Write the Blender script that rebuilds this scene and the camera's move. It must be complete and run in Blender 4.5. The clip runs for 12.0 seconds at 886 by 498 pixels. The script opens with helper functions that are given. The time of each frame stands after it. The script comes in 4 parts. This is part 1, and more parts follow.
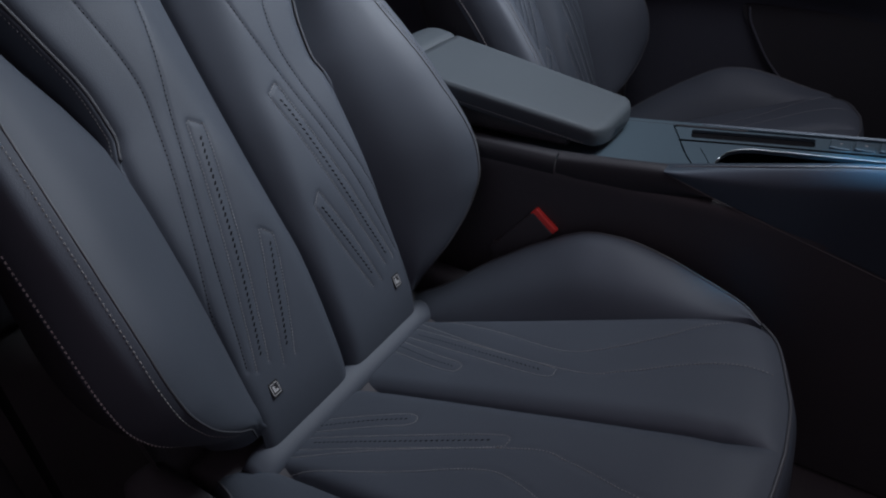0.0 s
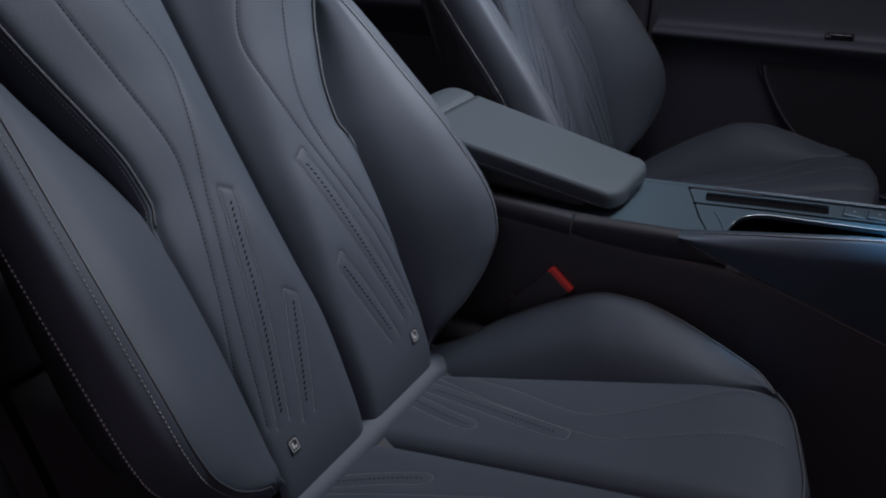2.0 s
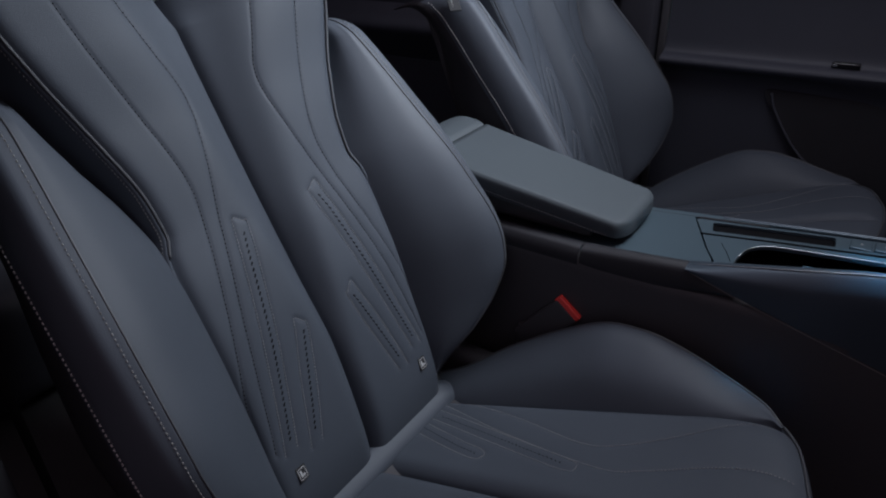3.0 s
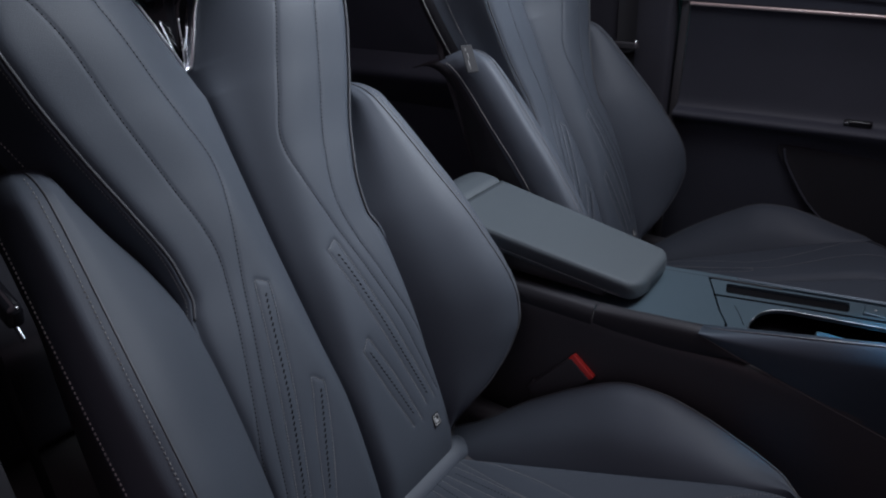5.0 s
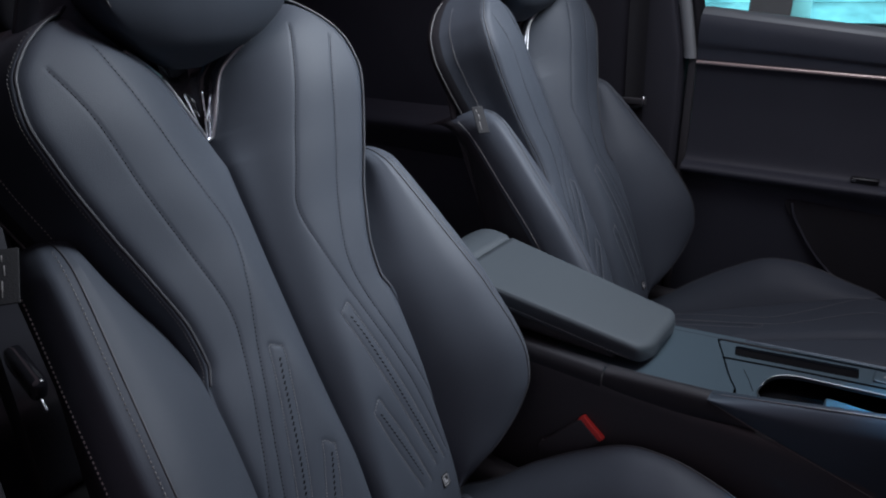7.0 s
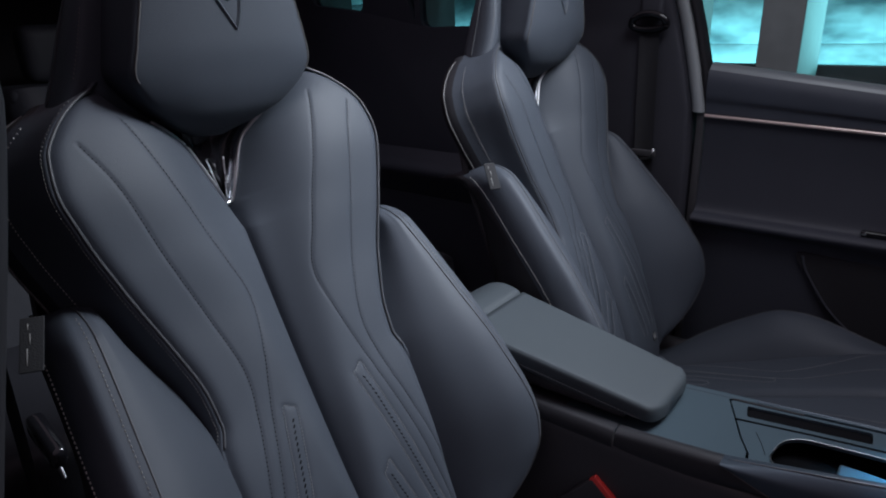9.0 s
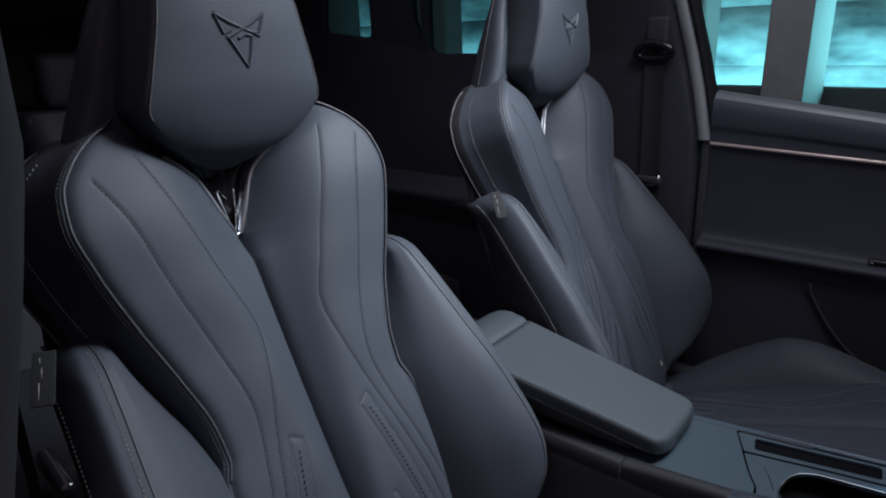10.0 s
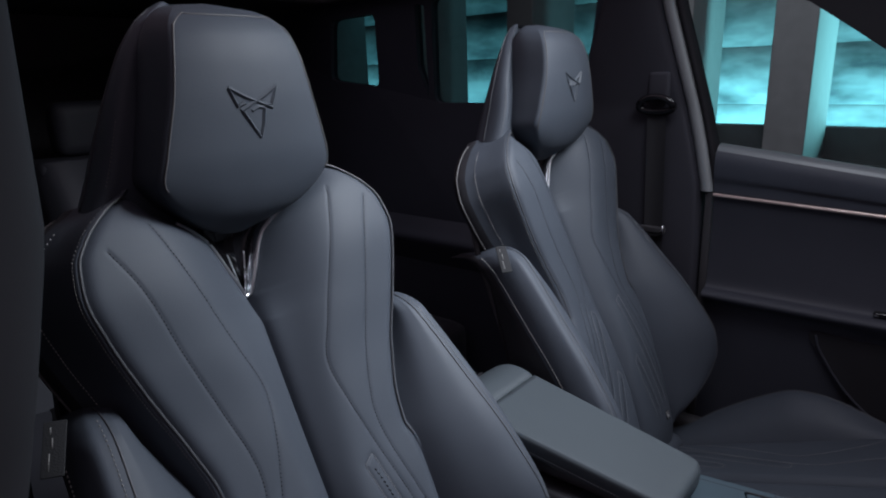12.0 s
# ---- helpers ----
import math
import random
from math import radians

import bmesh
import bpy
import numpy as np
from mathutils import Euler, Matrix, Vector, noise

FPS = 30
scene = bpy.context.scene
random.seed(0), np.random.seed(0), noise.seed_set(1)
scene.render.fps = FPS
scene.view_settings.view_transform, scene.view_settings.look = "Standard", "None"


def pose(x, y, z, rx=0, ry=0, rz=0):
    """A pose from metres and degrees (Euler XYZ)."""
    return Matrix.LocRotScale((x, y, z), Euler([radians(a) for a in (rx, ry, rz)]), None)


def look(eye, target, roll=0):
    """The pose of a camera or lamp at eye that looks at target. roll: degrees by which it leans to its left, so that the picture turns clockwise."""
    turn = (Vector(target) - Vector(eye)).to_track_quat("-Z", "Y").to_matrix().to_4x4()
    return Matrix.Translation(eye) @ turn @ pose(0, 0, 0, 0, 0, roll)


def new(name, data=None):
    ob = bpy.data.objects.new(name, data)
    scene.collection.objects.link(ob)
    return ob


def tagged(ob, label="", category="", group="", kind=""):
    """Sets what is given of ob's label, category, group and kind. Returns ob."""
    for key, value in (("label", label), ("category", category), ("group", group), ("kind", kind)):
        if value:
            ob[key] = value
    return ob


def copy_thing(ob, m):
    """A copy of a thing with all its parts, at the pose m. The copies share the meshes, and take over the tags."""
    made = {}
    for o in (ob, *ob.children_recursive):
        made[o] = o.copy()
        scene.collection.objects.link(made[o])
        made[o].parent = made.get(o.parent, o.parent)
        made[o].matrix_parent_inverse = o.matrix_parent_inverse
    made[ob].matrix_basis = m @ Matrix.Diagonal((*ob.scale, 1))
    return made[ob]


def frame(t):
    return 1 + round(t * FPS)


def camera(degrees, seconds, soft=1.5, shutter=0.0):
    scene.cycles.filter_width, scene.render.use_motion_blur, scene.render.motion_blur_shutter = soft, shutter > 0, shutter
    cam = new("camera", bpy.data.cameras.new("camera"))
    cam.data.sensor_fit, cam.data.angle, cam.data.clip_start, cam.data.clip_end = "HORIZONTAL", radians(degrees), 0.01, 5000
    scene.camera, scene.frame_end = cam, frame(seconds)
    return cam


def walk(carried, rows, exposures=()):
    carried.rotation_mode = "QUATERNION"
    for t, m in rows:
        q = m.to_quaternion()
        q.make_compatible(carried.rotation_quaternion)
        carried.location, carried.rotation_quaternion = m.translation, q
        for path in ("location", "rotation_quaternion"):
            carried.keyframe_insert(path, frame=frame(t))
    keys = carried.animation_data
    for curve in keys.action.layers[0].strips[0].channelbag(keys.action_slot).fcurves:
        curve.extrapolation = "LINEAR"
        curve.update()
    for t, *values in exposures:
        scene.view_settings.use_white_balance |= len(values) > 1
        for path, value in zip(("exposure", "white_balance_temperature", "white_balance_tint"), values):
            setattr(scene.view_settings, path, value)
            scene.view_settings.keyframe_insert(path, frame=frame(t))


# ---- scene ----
cam = camera(70.06, 12.0, soft=2.0)
ROWS = [
    (0, 0.6885, -0.4258, 1.0804, 55.866, 2.124, 32.562),
    (0.5, 0.6892, -0.4258, 1.0905, 56.666, 2.188, 33.029),
    (1, 0.6890, -0.4249, 1.1005, 57.378, 2.198, 33.489),
    (1.5, 0.6877, -0.4243, 1.1109, 58.133, 2.156, 33.949),
    (2, 0.6874, -0.4249, 1.1203, 58.867, 2.145, 34.333),
    (2.5, 0.6872, -0.4243, 1.1300, 59.642, 2.158, 34.785),
    (3, 0.6871, -0.4249, 1.1392, 60.396, 2.149, 35.173),
    (5, 0.6839, -0.4256, 1.1775, 63.474, 2.028, 36.552),
    (5.5, 0.6835, -0.4253, 1.1883, 64.219, 2.022, 36.817),
    (6, 0.6838, -0.4253, 1.1980, 64.966, 2.025, 37.068),
    (6.5, 0.6832, -0.4249, 1.2078, 65.795, 1.999, 37.299),
    (7, 0.6830, -0.4250, 1.2185, 66.612, 1.995, 37.533),
    (9, 0.6821, -0.4253, 1.2566, 69.688, 1.955, 38.567),
    (9.5, 0.6820, -0.4258, 1.2663, 70.531, 1.944, 38.849),
    (10, 0.6829, -0.4256, 1.2751, 71.377, 1.952, 39.188),
    (10.5, 0.6819, -0.4261, 1.2846, 72.176, 1.947, 39.384),
    (11, 0.6810, -0.4260, 1.2944, 72.972, 1.895, 39.560),
    (11.5, 0.6820, -0.4258, 1.3054, 73.752, 1.893, 39.648),
    (12, 0.6828, -0.4257, 1.3149, 74.364, 1.867, 39.688),
]
walk(cam, [(t, pose(x, y, z, rx, ry, rz)) for t, x, y, z, rx, ry, rz in ROWS])

# ---- light ----
world = bpy.data.worlds.new("world")
scene.world = world
world.use_nodes = True
bg = world.node_tree.nodes["Background"]
bg.inputs[0].default_value = (1.11, 0.87, 1.06, 1)
# dim hall: faint at the horizon, brighter overhead
way, split, rise = (world.node_tree.nodes.new(k) for k in ("ShaderNodeTexCoord", "ShaderNodeSeparateXYZ", "ShaderNodeMapRange"))
rise.inputs["To Min"].default_value, rise.inputs["To Max"].default_value = 0.045, 0.27
world.node_tree.links.new(way.outputs["Generated"], split.inputs[0])
world.node_tree.links.new(split.outputs["Z"], rise.inputs["Value"])
world.node_tree.links.new(rise.outputs["Result"], bg.inputs[1])


def area_lamp(name, eye, target, width, height, power, colour, spread=180):
    data = bpy.data.lights.new(name, "AREA")
    data.shape, data.size, data.size_y, data.energy, data.color = "RECTANGLE", width, height, power, colour
    data.spread = radians(spread)
    lamp = new(name, data)
    lamp.matrix_world = look(eye, target)
    return lamp


# unseen overhead lamps added to light the seats; no roof glass is built
area_lamp("overhead_key_light", (0.84, 0.78, 1.95), (0.03, 0.28, 0.99), 0.50, 0.46, 4.5, (0.88, 0.95, 1.06), 66)
area_lamp("overhead_fill_light", (0.54, 0.50, 1.80), (0.46, 0.42, 0.7), 0.45, 0.40, 2.5, (0.88, 0.95, 1.06), 140)
# unseen blue lamp added to tint the console deck and flank
area_lamp("console_blue_fill", (0.93, 0.345, 1.04), (0.760, 0.335, 0.755), 0.06, 0.03, 0.44, (0.10, 0.57, 1.0), 24)
area_lamp("garage_wall_light", (-3.0, 8.35, 0.35), (-3.0, 9.0, 1.05), 16.0, 0.3, 370.0, (0.20, 0.76, 0.92))
# two unseen fill lamps added to brighten the columns' fronts and side faces
area_lamp("column_front_fill", (-0.4, 3.2, 4.5), (-0.6, 6.3, 0.8), 2.0, 0.3, 36.0, (0.80, 0.88, 1.0), 120)
area_lamp("column_side_fill", (0.9, 8.2, 1.2), (-0.5, 6.4, 1.2), 0.4, 2.2, 60.0, (0.25, 0.82, 0.92), 90)


# ---- materials ----
def material(name, colour, rough=0.5, metal=0.0, spec=0.5, bump=0.0, scale=200.0, vary=0.15, coat=0.0):
    m = bpy.data.materials.new(name)
    m.use_nodes = True
    t = m.node_tree
    b = t.nodes["Principled BSDF"]
    b.inputs["Roughness"].default_value, b.inputs["Metallic"].default_value = rough, metal
    b.inputs["Specular IOR Level"].default_value = spec
    b.inputs["Coat Weight"].default_value = coat
    at = t.nodes.new("ShaderNodeTexCoord")
    wide = t.nodes.new("ShaderNodeTexNoise")
    wide.inputs["Scale"].default_value, wide.inputs["Detail"].default_value = 9.0, 4.0
    t.links.new(at.outputs["Object"], wide.inputs["Vector"])
    mix = t.nodes.new("ShaderNodeMix")
    mix.data_type = "RGBA"
    mix.inputs["A"].default_value = (*[c * (1 - vary) for c in colour], 1)
    mix.inputs["B"].default_value = (*[c * (1 + vary) for c in colour], 1)
    t.links.new(wide.outputs["Fac"], mix.inputs["Factor"])
    t.links.new(mix.outputs["Result"], b.inputs["Base Color"])
    ramp = t.nodes.new("ShaderNodeMapRange")
    ramp.inputs["To Min"].default_value, ramp.inputs["To Max"].default_value = rough * 0.88, min(1.0, rough * 1.12)
    t.links.new(wide.outputs["Fac"], ramp.inputs["Value"])
    t.links.new(ramp.outputs["Result"], b.inputs["Roughness"])
    if bump:
        grain = t.nodes.new("ShaderNodeTexVoronoi")
        grain.inputs["Scale"].default_value = scale
        t.links.new(at.outputs["Object"], grain.inputs["Vector"])
        relief = t.nodes.new("ShaderNodeBump")
        relief.inputs["Strength"].default_value, relief.inputs["Distance"].default_value = bump, 0.0006
        t.links.new(grain.outputs["Distance"], relief.inputs["Height"])
        t.links.new(relief.outputs["Normal"], b.inputs["Normal"])
    return m


LEATHER = material("slate_leather", (0.0532, 0.0622, 0.0782), 0.60, spec=0.40, bump=0.24, scale=1100, vary=0.10)
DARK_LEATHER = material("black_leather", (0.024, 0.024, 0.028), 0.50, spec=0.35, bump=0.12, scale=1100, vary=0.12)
# darker copy of the slate leather: the rear bench's shade in its colour
SHADED_LEATHER = material("shaded_leather", (0.036, 0.037, 0.045), 0.55, spec=0.35, bump=0.12, scale=1100, vary=0.12)
THREAD = material("grey_thread", (0.20, 0.195, 0.19), 0.8, vary=0.2)
PALE_THREAD = material("pale_thread", (0.50, 0.48, 0.46), 0.8, vary=0.2)
DARK_THREAD = material("dark_thread", (0.21, 0.21, 0.215), 0.8, vary=0.2)
SEAM_THREAD = material("slate_thread", (0.060, 0.064, 0.072), 0.8, vary=0.2)
PIPING = material("dark_piping", (0.055, 0.057, 0.064), 0.5, vary=0.1)
HOLE = material("perforation_black", (0.004, 0.004, 0.005), 1.0, spec=0.08)
PLASTIC = material("black_plastic", (0.055, 0.053, 0.058), 0.5, bump=0.2, scale=1400)
ARM = material("teal_grey_leather", (0.049, 0.060, 0.069), 0.62, spec=0.4, bump=0.24, scale=1100, vary=0.08)
EMBLEM = material("emblem_grey", (0.054, 0.0627, 0.076), 0.45)
# paler copy of the piping; light caught on the headrest edge is in its colour
EDGE = material("pale_piping", (0.10, 0.095, 0.095), 0.5, vary=0.1)
# paler than the door plastic: window light on the sill put into the colour
SILL = material("lit_sill_plastic", (0.20, 0.225, 0.24), 0.34, spec=0.5, bump=0.1, scale=1100)
# black trim colour; also stands for shade in the map pocket and near side
SHADE_BLACK = material("shade_and_trim_black", (0.028, 0.027, 0.031), 0.9, spec=0.15)
LOWER = material("black_door_plastic", (0.040, 0.042, 0.056), 0.6, bump=0.3, scale=1100)
SOFT = material("soft_touch_plastic", (0.050, 0.057, 0.076), 0.55, bump=0.3, scale=1100)
GLOSS = material("piano_black", (0.008, 0.008, 0.010), 0.08)
# slate panel, its teal tint raised in place of blue light on the deck
SATIN = material("satin_slate_blue_lit", (0.090, 0.128, 0.155), 0.36, metal=0.45, vary=0.06)
CHROME = material("dark_chrome", (0.72, 0.72, 0.74), 0.28, metal=1.0, vary=0.05)
SMOKE = material("smoked_chrome", (0.42, 0.43, 0.46), 0.24, metal=1.0, vary=0.05)
RING = material("dull_chrome", (0.36, 0.38, 0.40), 0.3, metal=1.0, vary=0.05)
ROSE = material("rose_trim", (0.75, 0.60, 0.56), 0.3, metal=0.6, vary=0.05)
RED = material("red_button", (0.90, 0.07, 0.06), 0.4)
TAG = material("woven_tag", (0.018, 0.018, 0.02), 0.9, bump=0.4, scale=500)
WHITE = material("white_print", (0.42, 0.42, 0.42), 0.7)
PILLAR = material("pillar_plastic", (0.048, 0.048, 0.060), 0.7, spec=0.3, bump=0.2, scale=1200)
BELT = material("belt_webbing", (0.026, 0.026, 0.030), 0.75, bump=0.5, scale=600)
HEADLINER = material("dark_headliner", (0.06, 0.058, 0.062), 0.95, bump=0.3, scale=700)
SEAL = material("pale_door_seal", (0.32, 0.34, 0.35), 0.6)
FLANK = material("satin_flank", (0.060, 0.078, 0.10), 0.34, metal=0.4, vary=0.05)
CARPET = material("black_carpet", (0.075, 0.072, 0.075), 1.0, bump=0.6, scale=800)
COLUMN = material("column_concrete", (0.22, 0.21, 0.21), 0.85, bump=0.4, scale=20, vary=0.2)
ASPHALT = material("garage_asphalt", (0.05, 0.05, 0.052), 0.85, bump=0.6, scale=80, vary=0.3)


def glass(name, tint):
    m = bpy.data.materials.new(name)
    m.use_nodes = True
    t = m.node_tree
    t.nodes.remove(t.nodes["Principled BSDF"])
    clear, gloss, mix, facing = (t.nodes.new("ShaderNodeBsdf" + k) if k in ("Transparent", "Glossy") else t.nodes.new("Shader" + k) for k in ("Transparent", "Glossy", "NodeMixShader", "NodeFresnel"))
    clear.inputs["Color"].default_value = (*tint, 1)
    gloss.inputs["Roughness"].default_value = 0.03
    t.links.new(facing.outputs[0], mix.inputs[0])
    t.links.new(clear.outputs[0], mix.inputs[1])
    t.links.new(gloss.outputs[0], mix.inputs[2])
    t.links.new(mix.outputs[0], t.nodes["Material Output"].inputs["Surface"])
    return m




def streaked_concrete():
    """Bare concrete with level dark streaks and pale blotches."""
    m = material("streaked_concrete", (0.5, 0.52, 0.52), 0.85, bump=0.4, scale=14, vary=0.2)
    t = m.node_tree
    at, scaled, noise_tex, ramp, mix = (t.nodes.new(k) for k in ("ShaderNodeNewGeometry", "ShaderNodeMapping", "ShaderNodeTexNoise", "ShaderNodeValToRGB", "ShaderNodeMix"))
    scaled.inputs["Scale"].default_value = (0.9, 0.9, 2.6)
    noise_tex.inputs["Scale"].default_value, noise_tex.inputs["Detail"].default_value, noise_tex.inputs["Roughness"].default_value = 1.0, 5.0, 0.55
    ramp.color_ramp.elements[0].position, ramp.color_ramp.elements[0].color = 0.33, (0.16, 0.18, 0.19, 1)
    ramp.color_ramp.elements[1].position, ramp.color_ramp.elements[1].color = 0.62, (0.78, 0.78, 0.76, 1)
    mix.data_type, mix.blend_type = "RGBA", "MULTIPLY"
    mix.inputs["Factor"].default_value = 1.0
    base = t.nodes["Principled BSDF"].inputs["Base Color"]
    old = base.links[0].from_socket
    t.links.new(at.outputs["Position"], scaled.inputs["Vector"])
    t.links.new(scaled.outputs["Vector"], noise_tex.inputs["Vector"])
    t.links.new(noise_tex.outputs["Fac"], ramp.inputs["Fac"])
    t.links.new(ramp.outputs["Color"], mix.inputs["A"])
    t.links.new(old, mix.inputs["B"])
    t.links.new(mix.outputs["Result"], base)
    return m


CONCRETE = streaked_concrete()
GLASS = glass("clear_glass", (0.88, 0.93, 0.93))
TINTED = glass("tinted_glass", (0.36, 0.40, 0.41))


# ---- building helpers ----
def curve(knots):
    """A smooth function through (x, y) knots; works on arrays."""
    xs, ys = (np.array(c, float) for c in zip(*knots))
    d = np.diff(ys) / np.diff(xs)
    m = np.concatenate(([d[0]], np.where(d[1:] * d[:-1] > 0, 2 * d[1:] * d[:-1] / np.where(d[1:] + d[:-1] == 0, 1, d[1:] + d[:-1]), 0), [d[-1]]))

    def f(x):
        x = np.clip(np.asarray(x, float), xs[0], xs[-1])
        i = np.clip(np.searchsorted(xs, x, side="right") - 1, 0, len(xs) - 2)
        w = xs[i + 1] - xs[i]
        u = (x - xs[i]) / w
        return (2 * u**3 - 3 * u**2 + 1) * ys[i] + (u**3 - 2 * u**2 + u) * w * m[i] + (3 * u**2 - 2 * u**3) * ys[i + 1] + (u**3 - u**2) * w * m[i + 1]

    return f


def spline(points, n):
    """n points along a Catmull-Rom curve through the given points."""
    p = np.array(points, float)
    p = np.vstack((2 * p[0] - p[1], p, 2 * p[-1] - p[-2]))
    out = []
    for v in np.linspace(0, len(p) - 3 - 1e-6, n):
        i = int(v)
        u = v - i
        a, b, c, d = p[i : i + 4]
        out.append(0.5 * (2 * b + (c - a) * u + (2 * a - 5 * b + 4 * c - d) * u * u + (3 * b - a - 3 * c + d) * u**3))
    return np.array(out)


def spaced(points, step):
    """Points at an even step along a polyline."""
    p = np.array(points, float)
    run = np.concatenate(([0], np.cumsum(np.linalg.norm(np.diff(p, axis=0), axis=1))))
    at = np.arange(0, run[-1], step)
    return np.stack([np.interp(at, run, p[:, k]) for k in range(p.shape[1])], axis=1)


def mesh_part(name, verts, faces, mat, parent=None, label="", smooth=True, local=False):
    data = bpy.data.meshes.new(name)
    base = Vector((0, 0, 0))
    up = None if local else parent
    while up is not None:
        base += up.location
        up = up.parent
    data.from_pydata([tuple(Vector(v) - base) for v in verts], [], [tuple(f) for f in faces])
    data.materials.append(mat)
    if smooth:
        data.shade_smooth()
    ob = new(name, data)
    ob.parent = parent
    if label:
        ob["label"] = label
    return ob


def grid(name, points, mat, parent=None, label="", wrap=False, caps=False, flip=False):
    """A sheet or, wrapped, a tube through rows of points."""
    p = np.asarray(points, float)
    r, c = p.shape[:2]
    faces = []
    for i in range(r - 1):
        for j in range(c if wrap else c - 1):
            k = (j + 1) % c
            q = (i * c + j, i * c + k, (i + 1) * c + k, (i + 1) * c + j)
            faces.append(q[::-1] if flip else q)
    if caps:
        faces += [tuple(range(c))[:: 1 if flip else -1], tuple((r - 1) * c + j for j in range(c))[:: -1 if flip else 1]]
    return mesh_part(name, p.reshape(-1, 3), faces, mat, parent, label)


def tube(name, path, radius, mat, parent=None, label="", sides=8, squash=1.0):
    p = np.array(path, float)
    t = np.gradient(p, axis=0)
    t /= np.linalg.norm(t, axis=1)[:, None] + 1e-12
    side = np.cross(t, (0.31, 0.2, 0.93))
    side /= np.linalg.norm(side, axis=1)[:, None] + 1e-12
    up = np.cross(side, t)
    ang = np.linspace(0, 2 * math.pi, sides, endpoint=False)
    rows = p[:, None] + radius * (np.cos(ang)[None, :, None] * side[:, None] + squash * np.sin(ang)[None, :, None] * up[:, None])
    return grid(name, rows, mat, parent, label, wrap=True, caps=True)


def box_bm(lo, hi, bevel=0.0, segments=3):
    bm = bmesh.new()
    bmesh.ops.create_cube(bm, size=1)
    for v in bm.verts:
        v.co = [lo[k] + (v.co[k] + 0.5) * (hi[k] - lo[k]) for k in range(3)]
    if bevel:
        bmesh.ops.bevel(bm, geom=list(bm.edges), offset=bevel, segments=segments, profile=0.6, affect="EDGES")
    return bm


def part(name, bm, mat, parent=None, label="", local=False):
    verts = [v.co.copy() for v in bm.verts]
    bm.verts.index_update()
    faces = [[v.index for v in f.verts] for f in bm.faces]
    bm.free()
    return mesh_part(name, verts, faces, mat, parent, label, local=local)


def plate(name, outer, holes, place, depth, mat, parent=None, label=""):
    """A plate with openings through it: 2D loops, a function from (u, v, w) to a point, and its thickness along w."""
    bm = bmesh.new()
    edges = []
    for loop in (outer, *holes):
        vs = [bm.verts.new((u, v, 0)) for u, v in loop]
        edges += [bm.edges.new((a, b)) for a, b in zip(vs, vs[1:] + vs[:1])]
    bmesh.ops.triangle_fill(bm, edges=edges, use_beauty=True)
    faces = list(bm.faces)
    back = bmesh.ops.extrude_face_region(bm, geom=faces)["geom"]
    for g in back:
        if isinstance(g, bmesh.types.BMVert):
            g.co.z = 1.0
    bmesh.ops.recalc_face_normals(bm, faces=list(bm.faces))
    for v in bm.verts:
        v.co = place(v.co.x, v.co.y, v.co.z * depth)
    verts = [v.co.copy() for v in bm.verts]
    bm.verts.index_update()
    fs = [[v.index for v in f.verts] for f in bm.faces]
    bm.free()
    return mesh_part(name, verts, fs, mat, parent, label, smooth=False)


def rounded(points, radius, n=5):
    """A polygon with rounded corners."""
    out = []
    p = [Vector(q) for q in points]
    for a, b, c in zip(p[-1:] + p[:-1], p, p[1:] + p[:1]):
        u, v = (a - b), (c - b)
        k = min(radius, u.length * 0.45, v.length * 0.45)
        s, e = b + u.normalized() * k, b + v.normalized() * k
        for i in range(n + 1):
            f = i / n
            out.append(tuple((1 - f) ** 2 * s + 2 * f * (1 - f) * b + f * f * e))
    return out


def empty(name, at, label, category, group="", kind=""):
    ob = new(name)
    ob.location = at
    ob.empty_display_size = 0.05
    return tagged(ob, label, category, group, kind)


def pieces(name, spots, size, mat, parent, label=""):
    """Many tiny boxes (stitches, perforations) joined into one part: spots are (centre, along, normal)."""
    verts, faces = [], []
    for c, t, n in spots:
        c, t, n = np.array(c), np.array(t), np.array(n)
        t = t / (np.linalg.norm(t) + 1e-12)
        b = np.cross(n, t)
        b = b / (np.linalg.norm(b) + 1e-12)
        k = len(verts)
        lx, ly, lz = (s / 2 for s in size)
        for e, w, tz in ((1, 0.7, -1), (1, -0.7, -1), (-1, -0.7, -1), (-1, 0.7, -1), (0.6, 0.5, 1), (0.6, -0.5, 1), (-0.6, -0.5, 1), (-0.6, 0.5, 1)):
            verts.append(c + e * lx * t + w * ly * b + tz * lz * n)
        faces += [(k + a, k + b2, k + c2, k + d) for a, b2, c2, d in ((4, 7, 6, 5), (0, 1, 5, 4), (1, 2, 6, 5), (2, 3, 7, 6), (3, 0, 4, 7))]
    return tagged(mesh_part(name, verts, faces, mat, parent, label, smooth=False), kind="stuff")


# ---- front seat ----
# Backrest: s runs up its face, y across, h stands out from it. Cushion: c runs forward, y across, h up from it.
BACK_O, BACK_U, BACK_N = np.array((0.245, 0, 0.545)), np.array((-0.353, 0, 0.936)), np.array((0.936, 0, 0.353))
CUSH_O, CUSH_U, CUSH_N = np.array((0.25, 0, 0.462)), np.array((0.932, 0, 0.363)), np.array((-0.363, 0, 0.932))
Y = np.array((0, 1.0, 0))


def back_point(y, s, h):
    return BACK_O + np.multiply.outer(s, BACK_U) + np.multiply.outer(h, BACK_N) + np.multiply.outer(y, Y)


def cush_point(y, c, h):
    return CUSH_O + np.multiply.outer(c, CUSH_U) + np.multiply.outer(h, CUSH_N) + np.multiply.outer(y, Y)


